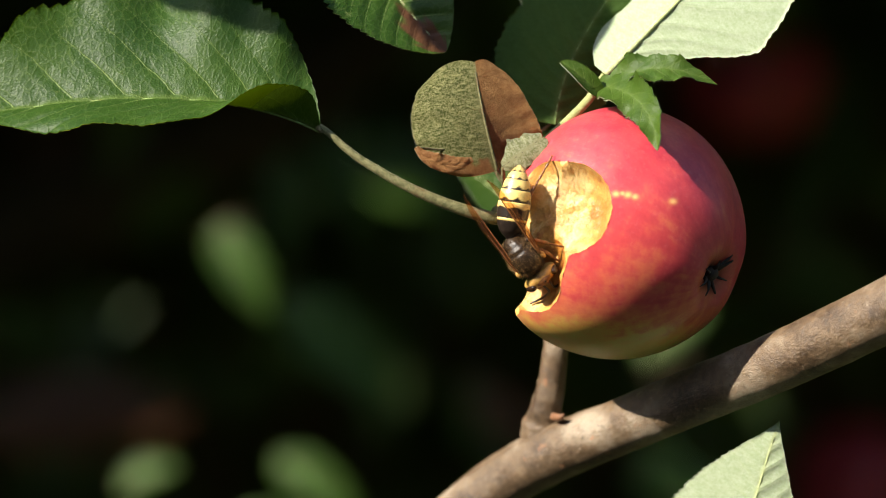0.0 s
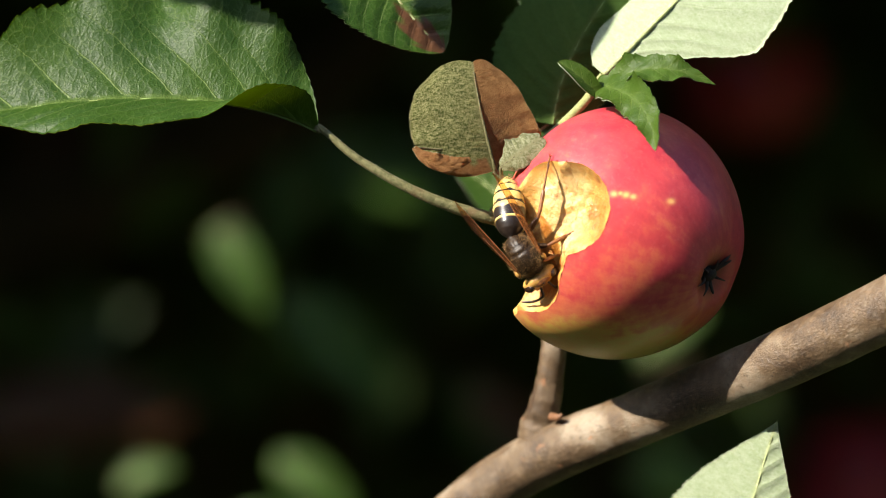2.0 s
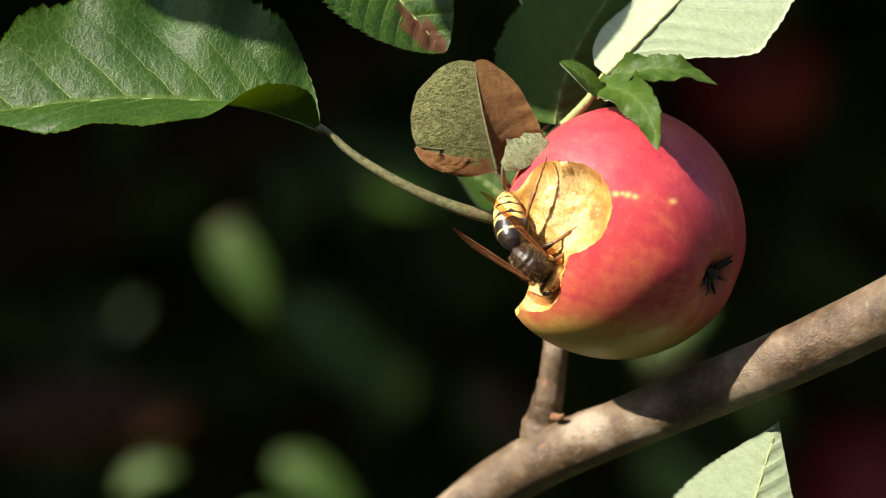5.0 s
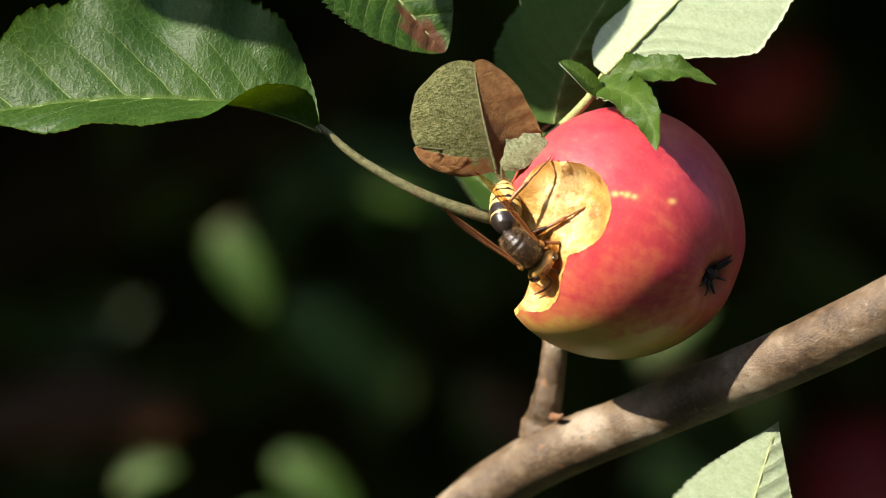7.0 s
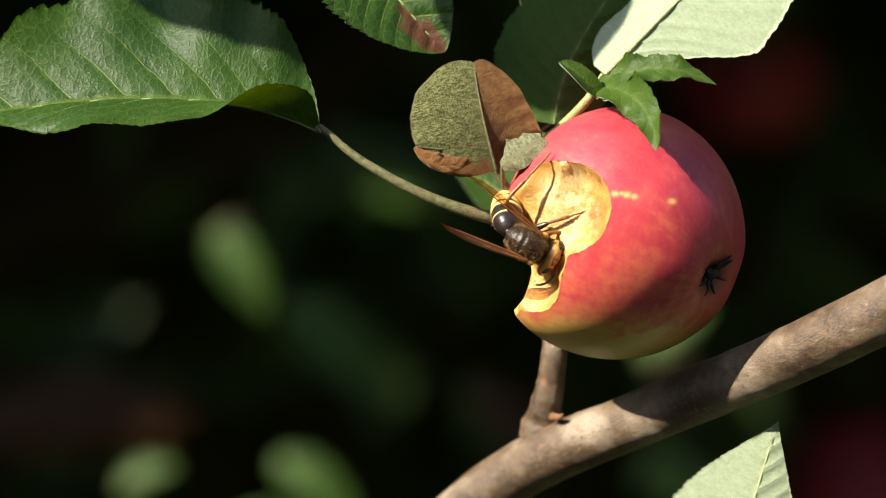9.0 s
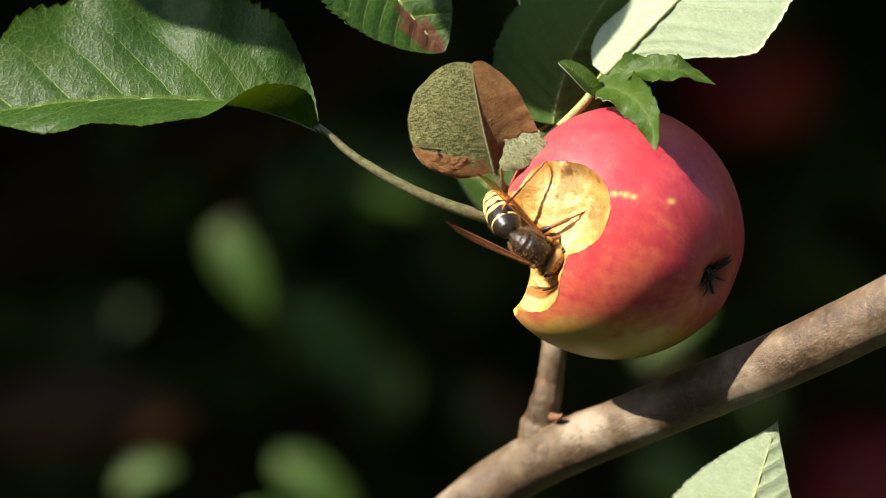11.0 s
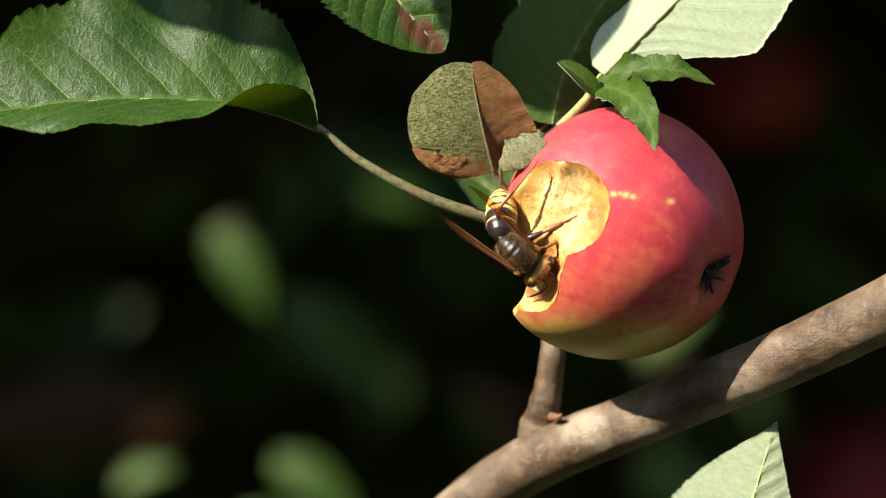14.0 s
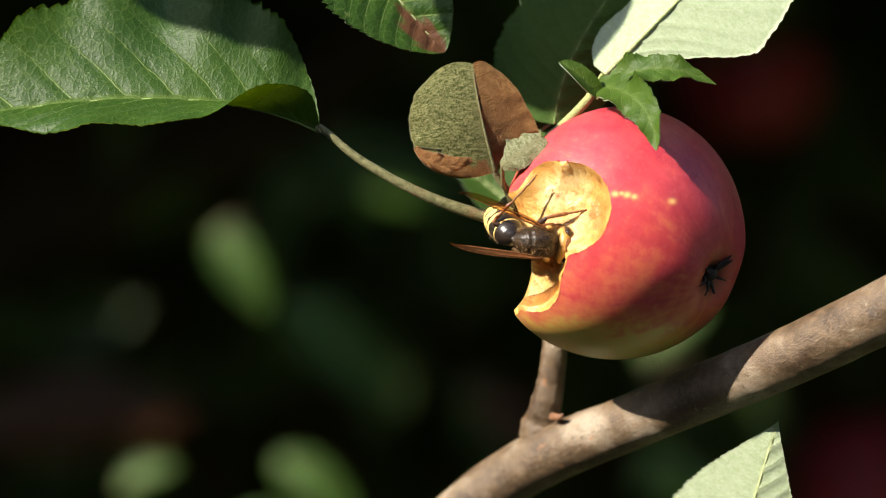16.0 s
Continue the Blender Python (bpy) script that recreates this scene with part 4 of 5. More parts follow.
def build_wasp():
    wasp = thing("wasp", S(17, 0, -17), "large brown and yellow wasp eating the bitten apple", "wasp")
    x = [-5.3, -5.0, -4.4, -3.4, -2.4, -1.2, 0.2, 1.6, 2.8, 3.7, 4.3, 4.7, 4.85]
    w = [0.5, 1.2, 1.95, 2.6, 3.05, 3.35, 3.5, 3.4, 3.0, 2.4, 1.7, 1.0, 0.5]
    h = [0.5, 1.3, 2.1, 2.9, 3.4, 3.75, 3.9, 3.8, 3.4, 2.7, 2.0, 1.1, 0.5]
    z = [-0.8, -0.7, -0.6, -0.3, -0.1, 0.1, 0.2, 0.2, 0.1, -0.1, -0.2, -0.2, -0.2]
    xs = x[0] + (x[-1] - x[0]) * (0.5 - 0.5 * np.cos(np.linspace(0, math.pi, 44)))
    v, f = lathe([(q, np.interp(q, x, w), np.interp(q, x, h), np.interp(q, x, z)) for q in xs], 40)
    out = []
    for a in v:
        q = Vector(a)
        # grooves between the plates of the back: scutum, scutellum and the side plates
        g = 0.0
        if q.z > 0.5:
            g += 0.32 * math.exp(-((q.x + 1.9 + 0.10 * q.y * q.y * 0.5) / 0.28) ** 2)
            g += 0.30 * math.exp(-((q.x + 3.3 + 0.05 * q.y * q.y) / 0.25) ** 2)
            g += 0.18 * math.exp(-(q.y / 0.25) ** 2) * (1 if q.x > -1.5 else 0.6)
            g += 0.22 * math.exp(-((abs(q.y) - 2.1 - 0.12 * q.x) / 0.25) ** 2) * (1 if q.x > -2 else 0)
        n = Vector((0.15 * q.x, q.y, q.z)).normalized()
        out.append(q - n * g + n * 0.07 * noise.noise(q * 2.2))
    part("thorax", mesh("thorax", *mm(out, f), [THORAX]), wasp, "dark brown hairy thorax")
    rng = np.random.default_rng(4)
    pick = [q for q in out if -4.6 < q.x < 4.6]
    pick = [pick[i] + Vector((rng.uniform(-0.25, 0.25), rng.uniform(-0.2, 0.2), 0)) for i in rng.integers(0, len(pick), 2600)]
    part("hair", mesh("hair", *mm(*hairs(pick, [Vector((0.3 * q.x, q.y, q.z)) for q in pick], 0.85, 6)), [HAIR], False), wasp, "short golden hair")
    for s in (1, -1):
        part("tegula", mesh("tegula", *mm(*blob((1.9, 3.45 * s, 1.9), (0.9, 0.55, 0.6))), [HEAD]), wasp, "orange wing scale")

    # head
    head = part("head", mesh("head", *mm(*lathe([(4.3, 0.9, 0.9, -0.3), (4.45, 2.2, 1.9, -0.3), (4.75, 3.5, 2.8, -0.4), (5.3, 4.05, 3.35, -0.6), (6.0, 4.1, 3.6, -0.8), (6.7, 3.7, 3.5, -1.1), (7.3, 2.9, 3.0, -1.5), (7.7, 1.8, 2.2, -1.9), (7.85, 0.7, 1.1, -2.1)], 36)), [HEAD]), wasp, "orange-yellow head")
    part("crown_patch", mesh("crown_patch", *mm(*blob((6.25, 0, 1.75), (1.15, 2.0, 1.15), 12, 22)), [LEG]), head, "brown crown between the eyes")
    for s in (1, -1):
        part("eye", mesh("eye", *mm(*blob((6.35, 3.15 * s, 0.1), (1.05, 1.05, 2.2), 14, 20, Matrix.Rotation(radians(12 * s), 3, "X"))), [EYE]), head, "dark brown kidney-shaped eye")
        part("mandible", mesh("mandible", *mm(*tube([(7.2, 1.8 * s, -3.0), (8.2, 1.7 * s, -4.0), (8.6, 0.6 * s, -4.7)], [0.8, 0.7, 0.2], 12, 10)), [HEAD]), head)
    for y, zz in ((0, 2.75), (0.42, 2.5), (-0.42, 2.5)):
        part("ocellus", mesh("ocellus", *mm(*blob((6.45 + (0.25 if y == 0 else 0), y, zz), (0.24, 0.24, 0.24), 8, 10)), [EYE]), head)
    feelers = {}
    for s in (1, -1):
        a = part("antenna", mesh("antenna", *mm(*tube([(0, 0, 0), (0.9, 0.3 * s, 0.9), (1.6, 0.6 * s, 1.5), (2.3, 1.3 * s, 1.2), (3.2, 2.6 * s, 0.2), (3.6, 4.0 * s, -1.0), (3.5, 5.2 * s, -2.0)], [0.26, 0.24, 0.3, 0.3, 0.3, 0.28, 0.16], 36, 10, 0.05, 3)), [LEG_DARK]), wasp, "dark brown jointed antenna")
        a.location = Vector((7.3, 0.9 * s, 0.1)) * 0.001
        feelers[s] = a

    # abdomen: six overlapping rings, drawn along -x from its root
    abdomen = part("abdomen", mesh("abdomen", *mm(*tube([(0.9, 0, 0.1), (0, 0, 0), (-0.9, 0, 0)], [0.6, 0.55, 0.9], 10, 14)), [THORAX]), wasp)
    ends = [-0.6, -4.6, -8.2, -10.9, -13.2, -15.0, -16.4]

    def girth(q):
        return np.interp(q, [0.3, 0.9, 1.8, 3.0, 5.0, 7.5, 10.0, 12.2, 14.2, 15.6, 16.5], [0.7, 1.55, 2.4, 2.95, 3.4, 3.52, 3.35, 2.9, 2.1, 1.15, 0.2])

    for k in range(6):
        a, b = ends[k], ends[k + 1]
        rows, sides, yel, vv = 22, 44, [], []
        for i in range(rows):
            s = i / (rows - 1)
            q = a + 0.5 + (b - a - 0.5) * s
            r = girth(-q) * (1 + 0.035 * s - (0.10 if i == 0 else 0)) * (0.97 if i == rows - 1 else 1)
            for j in range(sides):
                an = 2 * math.pi * j / sides
                vv.append((q, r * math.cos(an), r * 0.93 * math.sin(an) - 0.02 * q * q * 0.1))
                mid = (an - math.pi / 2 + math.pi) % (2 * math.pi) - math.pi
                if k == 0:
                    edge = 0.90
                elif k == 1:
                    edge = 0.70 + 0.05 * math.cos(6 * mid)
                else:
                    # black front edge with a blunt tooth in the middle and one on each side
                    edge = 0.30 + 0.22 * math.exp(-(mid / 0.16) ** 2) + 0.16 * math.exp(-((abs(mid) - 0.85) / 0.2) ** 2)
                yel.append(min(1, max(0, (s - edge) * 30 + 0.5)))
        ff = [tuple(g) for g in grid_faces(rows, sides, True)]
        ff.append(tuple(range((rows - 1) * sides, rows * sides)))
        part("ring", mesh("ring", *mm(vv, [g[::-1] for g in ff]), [CHITIN], True, None, {"yellow": yel}), abdomen, "shining black ring with a thin yellow edge" if k < 2 else "yellow ring with a toothed black front edge")
    pick, norm = [], []
    for i in range(420):
        q, an = rng.uniform(-16.0, -3.0), rng.uniform(0, 2 * math.pi)
        q = -16.2 + (q + 16.2) ** 1.6 / 13.2 ** 0.6
        pick.append((q, girth(-q) * math.cos(an), girth(-q) * 0.93 * math.sin(an)))
        norm.append((-0.5 if q < -13 else 0, math.cos(an), math.sin(an)))
    part("bristle", mesh("bristle", *mm(*hairs(pick, norm, 0.8, 9, (-0.3, 0, 0))), [HAIR], False), abdomen, "golden bristles")
    abdomen.location = WAIST * 0.001

    # wings: each a long pleated film on dark veins, drawn along -x from its root
    wings = {}
    for s in (1, -1):
        nx, ny = 60, 13
        vv, flat = [], []
        for i in range(nx):
            t = i / (nx - 1)
            width = 3.8 * (t + 0.02) ** 0.55 * (1 - t ** 4.5) ** 0.5 + 0.3
            for j in range(ny):
                c = j / (ny - 1)
                pleat = 0.55 * abs(math.sin(2.6 * c * math.pi)) * min(1, 2.5 * t + 0.2) * (1 - 0.5 * t)
                vv.append((-20.5 * t, s * (c - 0.15) * width, pleat + 1.1 * t * t * c))
                flat.append((20 * t, c * width, s))
        faces = [tuple(g) for g in grid_faces(nx, ny)]
        wing = part("wing", mesh("wing", *mm(vv, faces), [WING], True, None, {"flat": flat}), wasp, "folded amber wing film")
        for c in (0, 2, 5, 8):
            line = [vv[i * ny + c] for i in range(0, int(nx * (0.97 - 0.05 * c)), 6)]
            part("vein", mesh("vein", *mm(*tube(line, [0.24 if c == 0 else 0.13, 0.16 if c == 0 else 0.09, 0.05], 40, 6)), [WING_VEIN]), wing)
        wing.location = WING_ROOT[s] * 0.001
        wings[s] = wing

    # legs: thigh, with shin and foot hung on it
    legs = {}
    for s in (1, -1):
        for key, (a, b) in BONES.items():
            thigh = part("leg", mesh("thigh", *mm(*tube([(-0.8, 0, 0), (0.4, 0, 0), (a * 0.5, 0, 0.15), (a * 0.85, 0, 0.05), (a, 0, 0)], [0.5, 0.6, 0.78, 0.55, 0.35], 20, 12)), [LEG_DARK]), wasp, "black-brown thigh")
            hip = HIP[key]
            thigh.location = Vector((hip.x, hip.y * s, hip.z)) * 0.001
            c = b * 0.46
            shin = part("shin", mesh("shin", *mm(*tube([(0, 0, 0), (c * 0.3, 0, 0.2), (c * 0.8, 0, 0.15), (c, 0, 0)], [0.34, 0.42, 0.46, 0.32], 18, 10)), [LEG]), thigh, "orange-brown shin with foot joints")
            foot = [tube([(c + (b - c) * i / 5, 0, 0.12 * (i % 2)), (c + (b - c) * (i + 0.55) / 5, 0, 0.02), (c + (b - c) * (i + 1) / 5, 0, 0.12 * ((i + 1) % 2))], [0.17, 0.27, 0.22], 6, 8) for i in range(5)]
            foot += [tube([(b, 0, 0), (b + 0.5, 0.35 * q, 0.2), (b + 0.8, 0.5 * q, -0.25)], [0.14, 0.1, 0.03], 6, 6) for q in (1, -1)]
            part("foot", mesh("foot", *mm(*joined(foot)), [LEG]), shin)
            shin.location = (a * 0.001, 0, 0)
            legs[key, s] = (thigh, shin)
    wasp.scale = (WASP_SIZE,) * 3
    return wasp, abdomen, wings, legs, feelers


# ---- blurred things behind ----
def build_behind():
    def far_apple(at, radius, label):
        ob = thing("apple", at, label, "apple", "apples behind")
        th = np.linspace(0.02, math.pi - 0.02, 40)
        v = []
        for q in th:
            r = radius * (1 - 0.16 * math.exp(-(q / 0.3) ** 2) - 0.2 * math.exp(-((math.pi - q) / 0.3) ** 2))
            v += [(r * math.sin(q) * math.cos(a), r * math.sin(q) * math.sin(a), 0.9 * r * math.cos(q)) for a in np.linspace(0, 2 * math.pi, 60, endpoint=False)]
        n = len(v)
        part("skin", mesh("far_skin", v, [q[::-1] for q in grid_faces(40, 60, True)], [SKIN], True, None, {"blush": [0.95] * n, "scar": [0.0] * n, "russet": [0.0] * n, "flat": [(q[0] * 90, q[2] * 90, 0) for q in v]}), ob)
        part("stem", mesh("far_stem", *tube([(0, 0, radius * 0.7), (0.002, 0, radius * 1.1), (0.005, 0, radius * 1.5)], [0.0012, 0.001, 0.0012], 12, 8), [STALK]), ob)
        return ob

    far_apple(S(172, 96, 1580), 0.043, "red apple hanging in the shade behind the branch")
    far_apple(S(246, -138, 1650), 0.046, "red apple in deep shade further back")

    # loose sprays of leaves in the sun behind, out of focus
    def spray(at, leaves, label):
        ob = thing("leaf_spray", at, label, "foliage", "sprays behind")
        part("twig", mesh("spray_twig", *tube([(-0.004, 0.012, -0.004), (0, 0.006, -0.001), (0.004, 0.002, 0.002), (0.012, 0, 0.004)], [0.0009, 0.0008, 0.0007, 0.0005], 14, 8), [HEDGE_WOOD]), ob)
        for k, (u, v, d, length, turn, mats) in enumerate(leaves):
            a = radians(turn)
            tx, tz = math.cos(a) * length, math.sin(a) * length
            q = (at.x * 1000 + u, at.y * 1000 + d, (at.z - 1.5) * 1000 + v)
            make_leaf(ob, [q, (q[0] + tx * 0.33, q[1] - 3, q[2] + tz * 0.33 + 3), (q[0] + tx * 0.66, q[1] - 3, q[2] + tz * 0.66 + 3), (q[0] + tx, q[1], q[2] + tz)],
                      ((-0.2, -0.8, 0.5), (-0.2, -0.8, 0.5)), (length * 0.25, length * 0.25), teeth=16, mats=mats, seed=20 + k)
        return ob

    g, p = (LEAF_TOP, LEAF_PALE), (LEAF_FRESH, LEAF_PALE)
    spray(S(-90, 8, 800), [(0, 0, 0, 40, -60, g), (20, -30, 235, 66, -45, g), (52, 24, 360, 50, -15, g)], "green apple leaves in the sun behind, out of focus")
    spray(S(-124, -91, 780), [(-2, -2, 0, 24, 20, g), (58, 8, 20, 40, -38, g), (40, -20, 40, 46, -20, g)], "green leaves low in the sun behind, out of focus")
    spray(S(86, -46, 800), [(0, 0, 200, 36, 35, g), (0, -60, 300, 50, -10, g)], "yellow-green leaf behind the bough, out of focus")
    spray(S(-52, 58, 1200), [(0, 0, 0, 60, -70, g), (14, -8, 40, 60, -30, g), (-20, -10, 60, 60, -100, g)], "dark green leaves in half shade behind, out of focus")
    dry = spray(S(14, -71, 1320), [(0, 0, 0, 48, -45, g)], "brown dry leaf behind, out of focus")
    dry2 = spray(S(-240, -95, 1360), [(0, 0, 0, 110, 5, g), (20, 90, 260, 120, 80, g)], "brown dry leaves behind, out of focus")
    for ob in (*dry.children, *dry2.children):
        if "brown" in ob.data.attributes:
            ob.data.attributes["brown"].data.foreach_set("value", [1.0] * len(ob.data.vertices))


# ---- assembly ----
build_ground()
build_hedge()
build_crown()
build_surroundings()
build_far_limb()
branch, curled_leaf = build_branch()
apple = build_apple()
wasp, abdomen, wings, legs, feelers = build_wasp()
build_behind()


def shade_leaf(over, height, length, turn, name_label, wide=0.3):
    """A leaf out of view above, on the sun's way to the place that it shades."""
    at = Vector(over) + SUN * height
    ob = thing("leaf_cluster", S(at.x, at.z, at.y), name_label, "foliage")
    a = radians(turn)
    o = (at.x - 0.5 * length * math.cos(a), at.y, at.z - 0.5 * length * math.sin(a) * 0.7)
    x, z = length * math.cos(a), length * math.sin(a) * 0.7
    make_leaf(ob, [o, (o[0] + 0.3 * x, o[1] + 2, o[2] + 0.3 * z + 2), (o[0] + 0.7 * x, o[1] + 2, o[2] + 0.7 * z + 2), (o[0] + x, o[1], o[2] + z)], (tuple(SUN), tuple(SUN)), (wide * length, wide * length),
              teeth=20, shape=(0.45, 0.5), seed=40)
    return ob


# leaves overhead: over the large leaf and the leaf in shade
shade = shade_leaf((-56, 2, 59), 190, 70, -32, "dark green apple leaf overhead", 0.15)
shade_back = shade_leaf((29, 17, 47), 200, 44, 55, "dark green apple leaf overhead")


# ---- movement of the wasp: seconds; thorax u, v; heading; tips of the abdomen, the right and the left wing as u, v ----
WASP = [
    (0.0, 17.4, -1.7, -49, 16.8, 19.2, 1.4, 15.2, 9.6, 15.2), (0.5, 16.8, -1.7, -49, 16.1, 18.0, 3.2, 15.9, 13.1, 13.7), (1.0, 16.1, -0.5, -50, 16.8, 20.1, 2.0, 15.9, 9.6, 17.4),
    (1.5, 18.6, -1.4, -51, 14.9, 17.4, 2.0, 11.8, 10.0, 18.0), (2.0, 18.0, -1.7, -54, 14.3, 16.8, 0.7, 12.4, 10.8, 17.4), (2.5, 18.0, -1.4, -40, 10.8, 16.8, -1.1, 10.2, 7.9, 17.4),
    (3.0, 18.4, -2.6, -38, 14.3, 14.7, -1.1, 6.9, 8.7, 13.1), (3.5, 19.0, -3.6, -27, 12.4, 13.1, -2.0, 3.0, 8.4, 9.4), (4.0, 19.5, -3.6, -36, 13.1, 13.1, -1.1, 5.1, 6.7, 12.4),
    (6.5, 18.2, -0.9, -38, 12.8, 15.9, -1.1, 9.4, 7.5, 16.4), (7.0, 17.4, 0.1, -41, 13.7, 15.9, -2.0, 10.2, 6.3, 18.0), (7.5, 18.2, -0.7, -38, 13.1, 15.9, -1.1, 8.7, 8.7, 16.8),
    (8.0, 18.9, 0.1, -35, 12.4, 16.4, -1.1, 9.4, 6.9, 17.6), (8.5, 18.2, 3.2, -26, 10.0, 13.1, -3.3, 9.4, 7.5, 18.6), (9.0, 18.6, 1.1, -29, 13.7, 13.4, -3.6, 6.5, 5.7, 16.1),
    (11.5, 19.5, -0.1, -33, 10.0, 13.1, -2.0, 7.3, 7.5, 17.4), (12.0, 18.6, -1.1, -40, 12.4, 13.7, -1.7, 7.8, 7.5, 15.2), (12.5, 19.0, -1.7, -36, 10.0, 12.4, -1.5, 8.4, 8.1, 16.8),
    (13.0, 19.0, -2.6, -30, 12.4, 13.7, -0.5, 7.5, 10.6, 11.2), (13.5, 18.2, -2.3, -32, 13.1, 13.1, -1.5, 7.1, 8.1, 13.7), (14.0, 16.8, -1.1, -39, 13.3, 13.9, -2.3, 8.7, 6.9, 13.1),
    (14.5, 17.4, -1.1, -34, 13.1, 13.7, -2.3, 7.9, 6.3, 13.4), (15.0, 19.2, -2.0, -30, 12.4, 12.4, -1.7, 3.6, 6.3, 11.2), (15.5, 19.5, 1.4, -19, 12.4, 10.0, -3.3, 1.0, 1.4, 11.8),
    (16.0, 20.5, 1.4, -6, 10.0, 9.4, -2.0, 1.4, 2.6, 13.1),
]
# footholds on the apple as (seconds, u, v)
FEET = {
    "hind": [(0.0, 23.5, 20), (8.0, 23.5, 20), (9.0, 23.0, 20.4), (11.5, 20.5, 18.4), (15.0, 20.5, 18.4), (15.5, 20.3, 16), (16.0, 20.0, 15.5)],
    "mid": [(0.0, 28, 0), (1.0, 28, 0), (1.5, 29.3, 0.8), (2.0, 32, 5.6), (4.0, 32, 5.6), (6.5, 32.6, 9.6), (7.0, 32, 9.6), (7.5, 33.4, 8.7), (9.0, 33, 8.8), (16.0, 32.8, 8.8)],
    "fore": [(0.0, 26.8, -3.6), (1.0, 27, -3), (1.5, 28, 0), (2.0, 27.5, -0.5), (2.5, 29.3, 1.4), (8.0, 29.3, 1.4), (8.5, 29.4, 6.2), (9.0, 29.3, 3.8), (12.0, 29.5, 3.8), (14.0, 28.7, 3.6), (15.0, 29.3, 4.0), (15.5, 27, 8), (16.0, 28, 5.6)],
}
FOOT_DEPTH = {"hind": -15.5, "mid": -14.0, "fore": -12.5}


def body_pose(u, v, heading):
    """The wasp's back towards the viewer, its head to the right at heading 0, slightly nodding inwards."""
    turn = Matrix.Rotation(radians(-heading), 4, "Y") @ Matrix(((1, 0, 0, 0), (0, 0, -1, 0), (0, 1, 0, 0), (0, 0, 0, 1)))
    return Matrix.Translation(S(u, v, -15.5)) @ turn @ pose(0, 0, 0, 0, 12, 0)


def aimed(root, way, up, sign=1.0):
    """A pose at root whose x axis points along way (or against it), z as near to up as can be."""
    x = Vector(way).normalized() * sign
    y = Vector(up).cross(x).normalized()
    z = x.cross(y)
    m = Matrix((x, y, z)).transposed().to_4x4()
    m.translation = root
    return m


def reach(root, tip, length, sign):
    """The way from root to a tip seen at (u, v), its depth from the length; sign: away (1) or towards the viewer (-1)."""
    du, dv = tip[0] * 0.001 - root.x, tip[1] * 0.001 + 1.5 - root.z
    flat = math.hypot(du, dv)
    deep = math.sqrt(max(0.0, length * length - flat * flat))
    return Vector((du, sign * deep, dv))


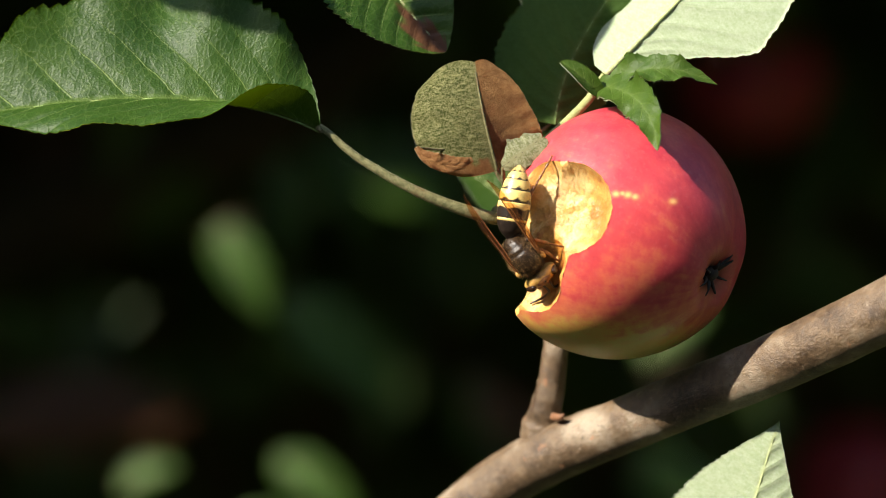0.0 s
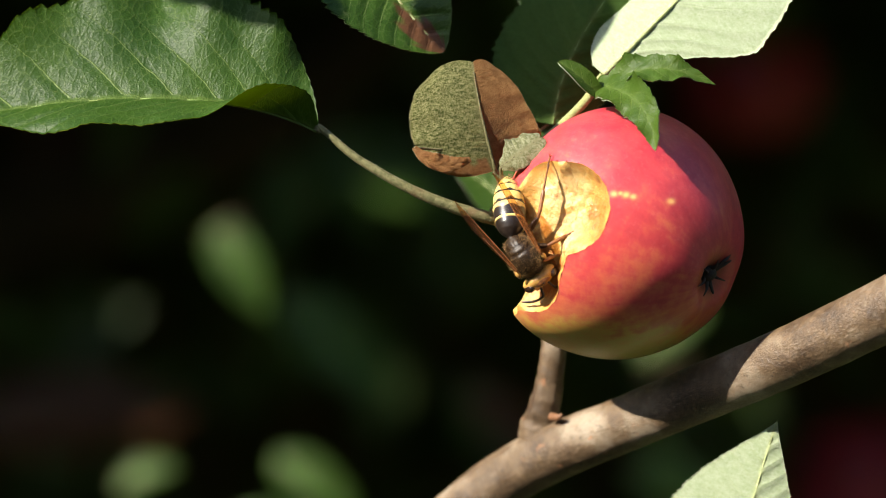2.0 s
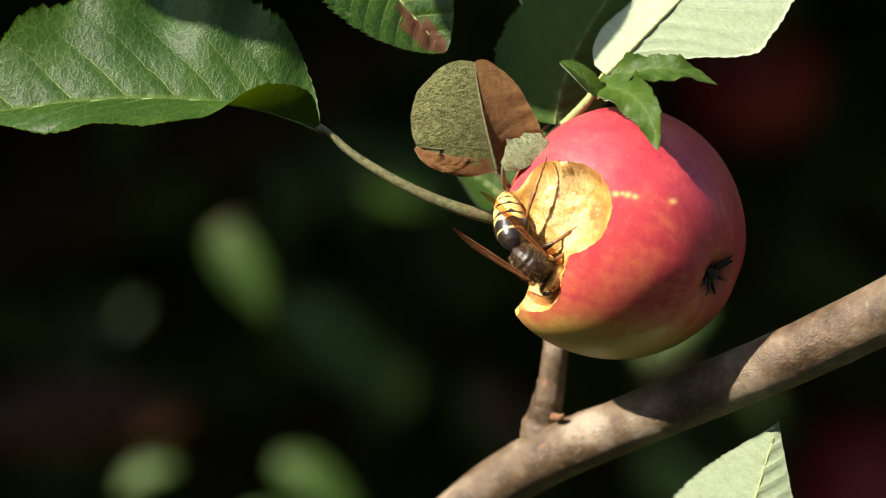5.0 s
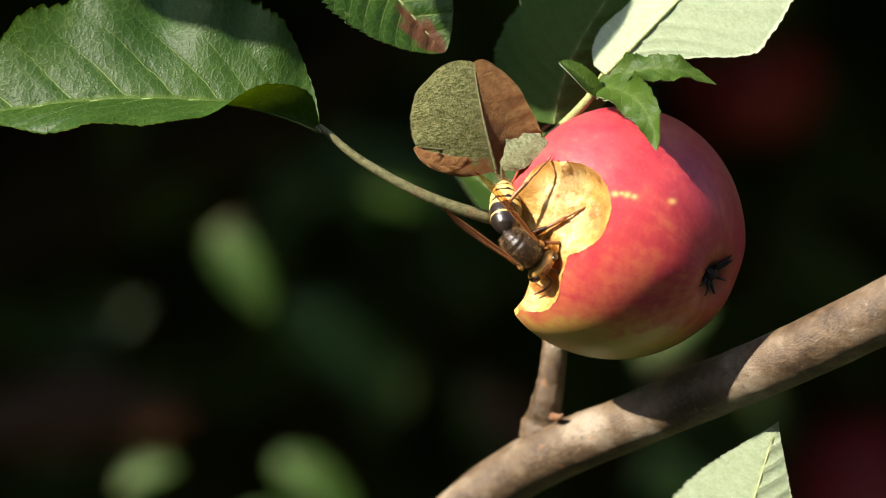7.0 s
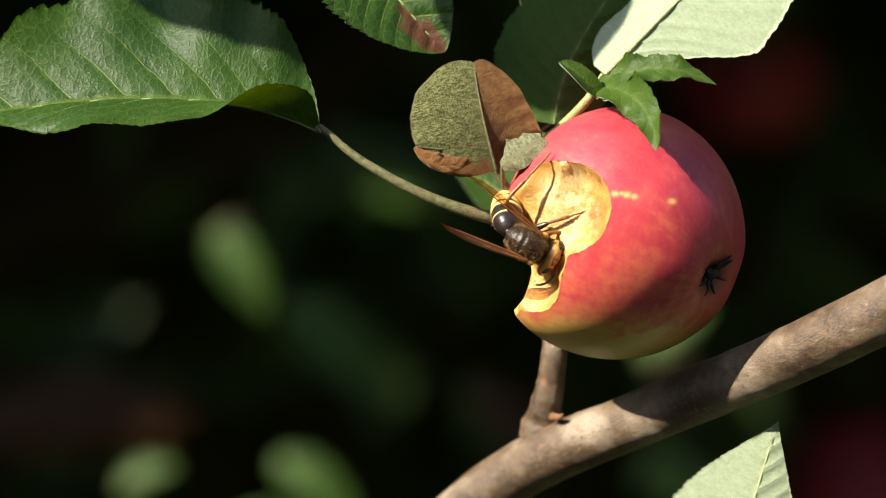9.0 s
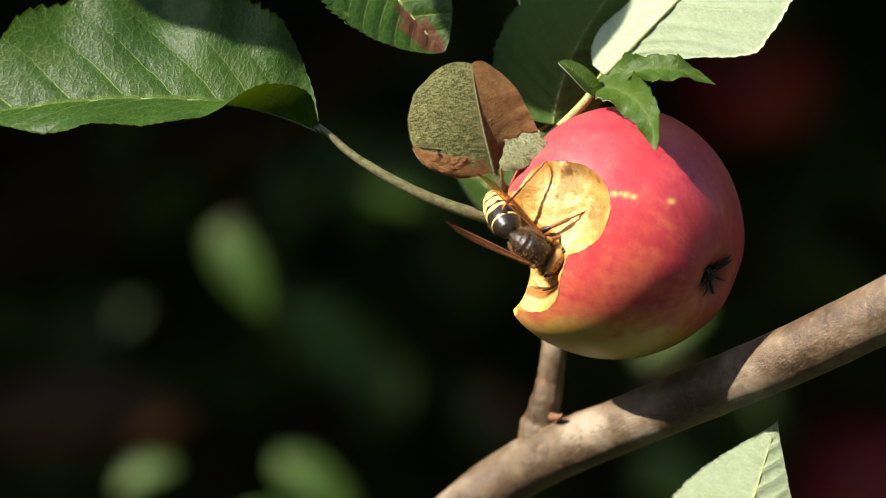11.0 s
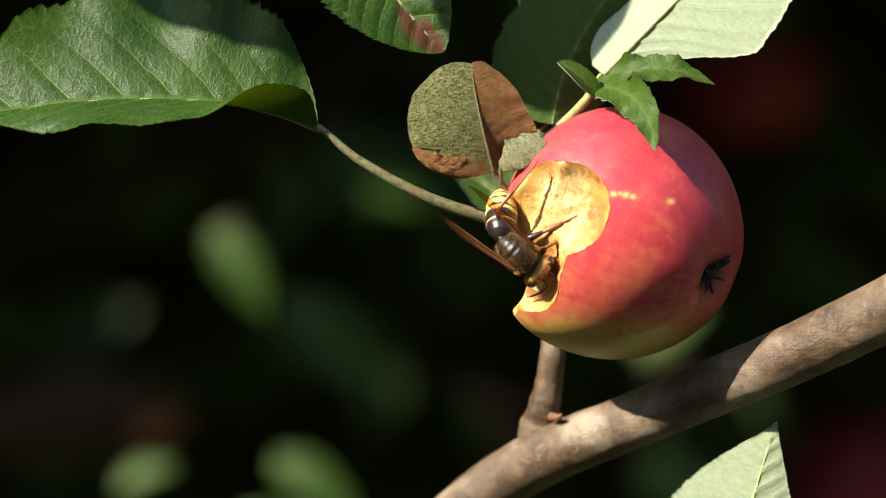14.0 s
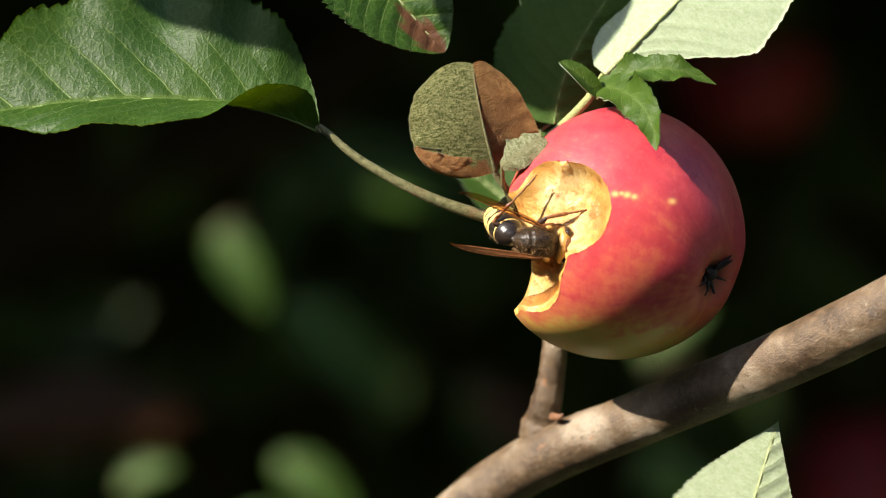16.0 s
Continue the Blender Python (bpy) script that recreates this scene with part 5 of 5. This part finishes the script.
def motions():
    body, tail = [], []
    wing_rows = {1: [], -1: []}
    leg_rows = {key: ([], []) for key in legs}
    for t, u, v, heading, au, av, ru, rv, lu, lv in WASP:
        m = body_pose(u, v, heading)
        body.append((t, m))
        m = m @ Matrix.Scale(WASP_SIZE, 4)
        inv = m.inverted()
        way = reach(m @ (WAIST * 0.001), (au, av), 0.0172 * WASP_SIZE, 1)
        tail.append((t, aimed(WAIST * 0.001, inv.to_3x3() @ way, (0, 0, 1), -1)))
        for s, tip, depth in ((-1, (ru, rv), 1), (1, (lu, lv), -1)):
            root = WING_ROOT[s] * 0.001
            way = reach(m @ root, tip, 0.0205 * WASP_SIZE, depth)
            way.y = max(-0.006, min(0.012, way.y))
            wing_rows[s].append((t, aimed(root, inv.to_3x3() @ way, (0, -0.75 * s, 0.66), -1)))
        for (key, s), (thigh, shin) in legs.items():
            a, b = (q * 0.001 for q in BONES[key])
            hip = Vector((HIP[key].x, HIP[key].y * s, HIP[key].z)) * 0.001
            rows = FEET[key]
            if s > 0:
                fu, fv = (float(np.interp(t, [r[0] for r in rows], [r[i] for r in rows])) for i in (1, 2))
                foot = inv @ S(fu, fv, FOOT_DEPTH[key])
            else:
                foot = hip + Vector({"hind": (0.5, 2.5, -9.0), "mid": (1.5, 2.5, -7.0), "fore": (3.0, 2.5, -4.5)}[key]) * 0.001
            reachable = foot - hip
            d = min(max(reachable.length, abs(a - b) * 1.05), (a + b) * 0.995)
            way = reachable.normalized()
            cos_a = (a * a + d * d - b * b) / (2 * a * d)
            out = Vector((-0.6, 0.9 * s, 0.1)) if key == "hind" else Vector((0.3, 0.7 * s, 0.9))
            if s < 0:
                out = Vector((0.7, 0.8, 0.0))
            out = (out - way * out.dot(way)).normalized()
            knee = way * a * cos_a + out * a * math.sqrt(max(0.0, 1 - cos_a * cos_a))
            m1 = aimed(hip, knee, out)
            m2 = m1.inverted() @ aimed(hip + knee, way * d - knee, out)
            leg_rows[key, s][0].append((t, m1))
            leg_rows[key, s][1].append((t, m2))
    walk(wasp, body)
    walk(abdomen, tail)
    for s in (1, -1):
        walk(wings[s], wing_rows[s])
    for key, (thigh, shin) in legs.items():
        walk(thigh, leg_rows[key][0])
        walk(shin, leg_rows[key][1])
    # the antennae feel about between bites
    for s in (1, -1):
        root = Vector((7.3, 0.9 * s, 0.1)) * 0.001
        walk(feelers[s], [(t, Matrix.Translation(root) @ pose(0, 0, 0, roll, nod, yaw * s)) for t, roll, nod, yaw in
                          ((0.0, 0, 50, -20), (2.5, 0, 35, 5), (4.0, 0, 45, 0), (7.0, 0, 40, -10), (8.0, 0, 15, 25), (8.5, 0, 10, 35), (9.0, 0, 5, 40), (11.5, 0, 25, 15), (13.0, 0, 45, 0), (15.0, 0, 40, 0), (15.5, 0, 15, 30), (16.0, 0, 25, 10))])
    # the curled leaf settles a little lower
    rest = curled_leaf.matrix_basis.copy()
    walk(curled_leaf, [(t, Matrix.Translation((du * 0.001, 0, dv * 0.001)) @ rest) for t, du, dv in ((0.0, 0, 0), (9.2, 0, 0), (11.3, -0.3, -0.35), (16.0, -0.3, -0.35))])
    # the leaves overhead sway into the sun's way
    sway = ((0.0, 3.5, -6), (0.3, 2, -4), (0.6, 3, -1), (0.9, 4, -3), (1.2, 9, -5), (1.5, 8, -5), (1.8, 3, -4), (2.1, 6, -5), (2.4, 5, -3), (2.7, 2, -2.5), (3.0, 4, -2), (3.3, 3, -0.5),
            (3.6, 2, 0), (4.0, 1.5, 0), (6.4, 1, 0), (9.0, 0, 0), (11.5, 0, 0), (16.0, 0, 0))
    rest, rest_back = shade.matrix_basis.copy(), shade_back.matrix_basis.copy()
    walk(shade, [(t, Matrix.Translation((0.4 * up * 0.001, 0, up * 0.001)) @ rest) for t, up, side in sway])
    walk(shade_back, [(t, Matrix.Translation((side * 0.001, 0, 0)) @ rest_back) for t, up, side in sway])


motions()
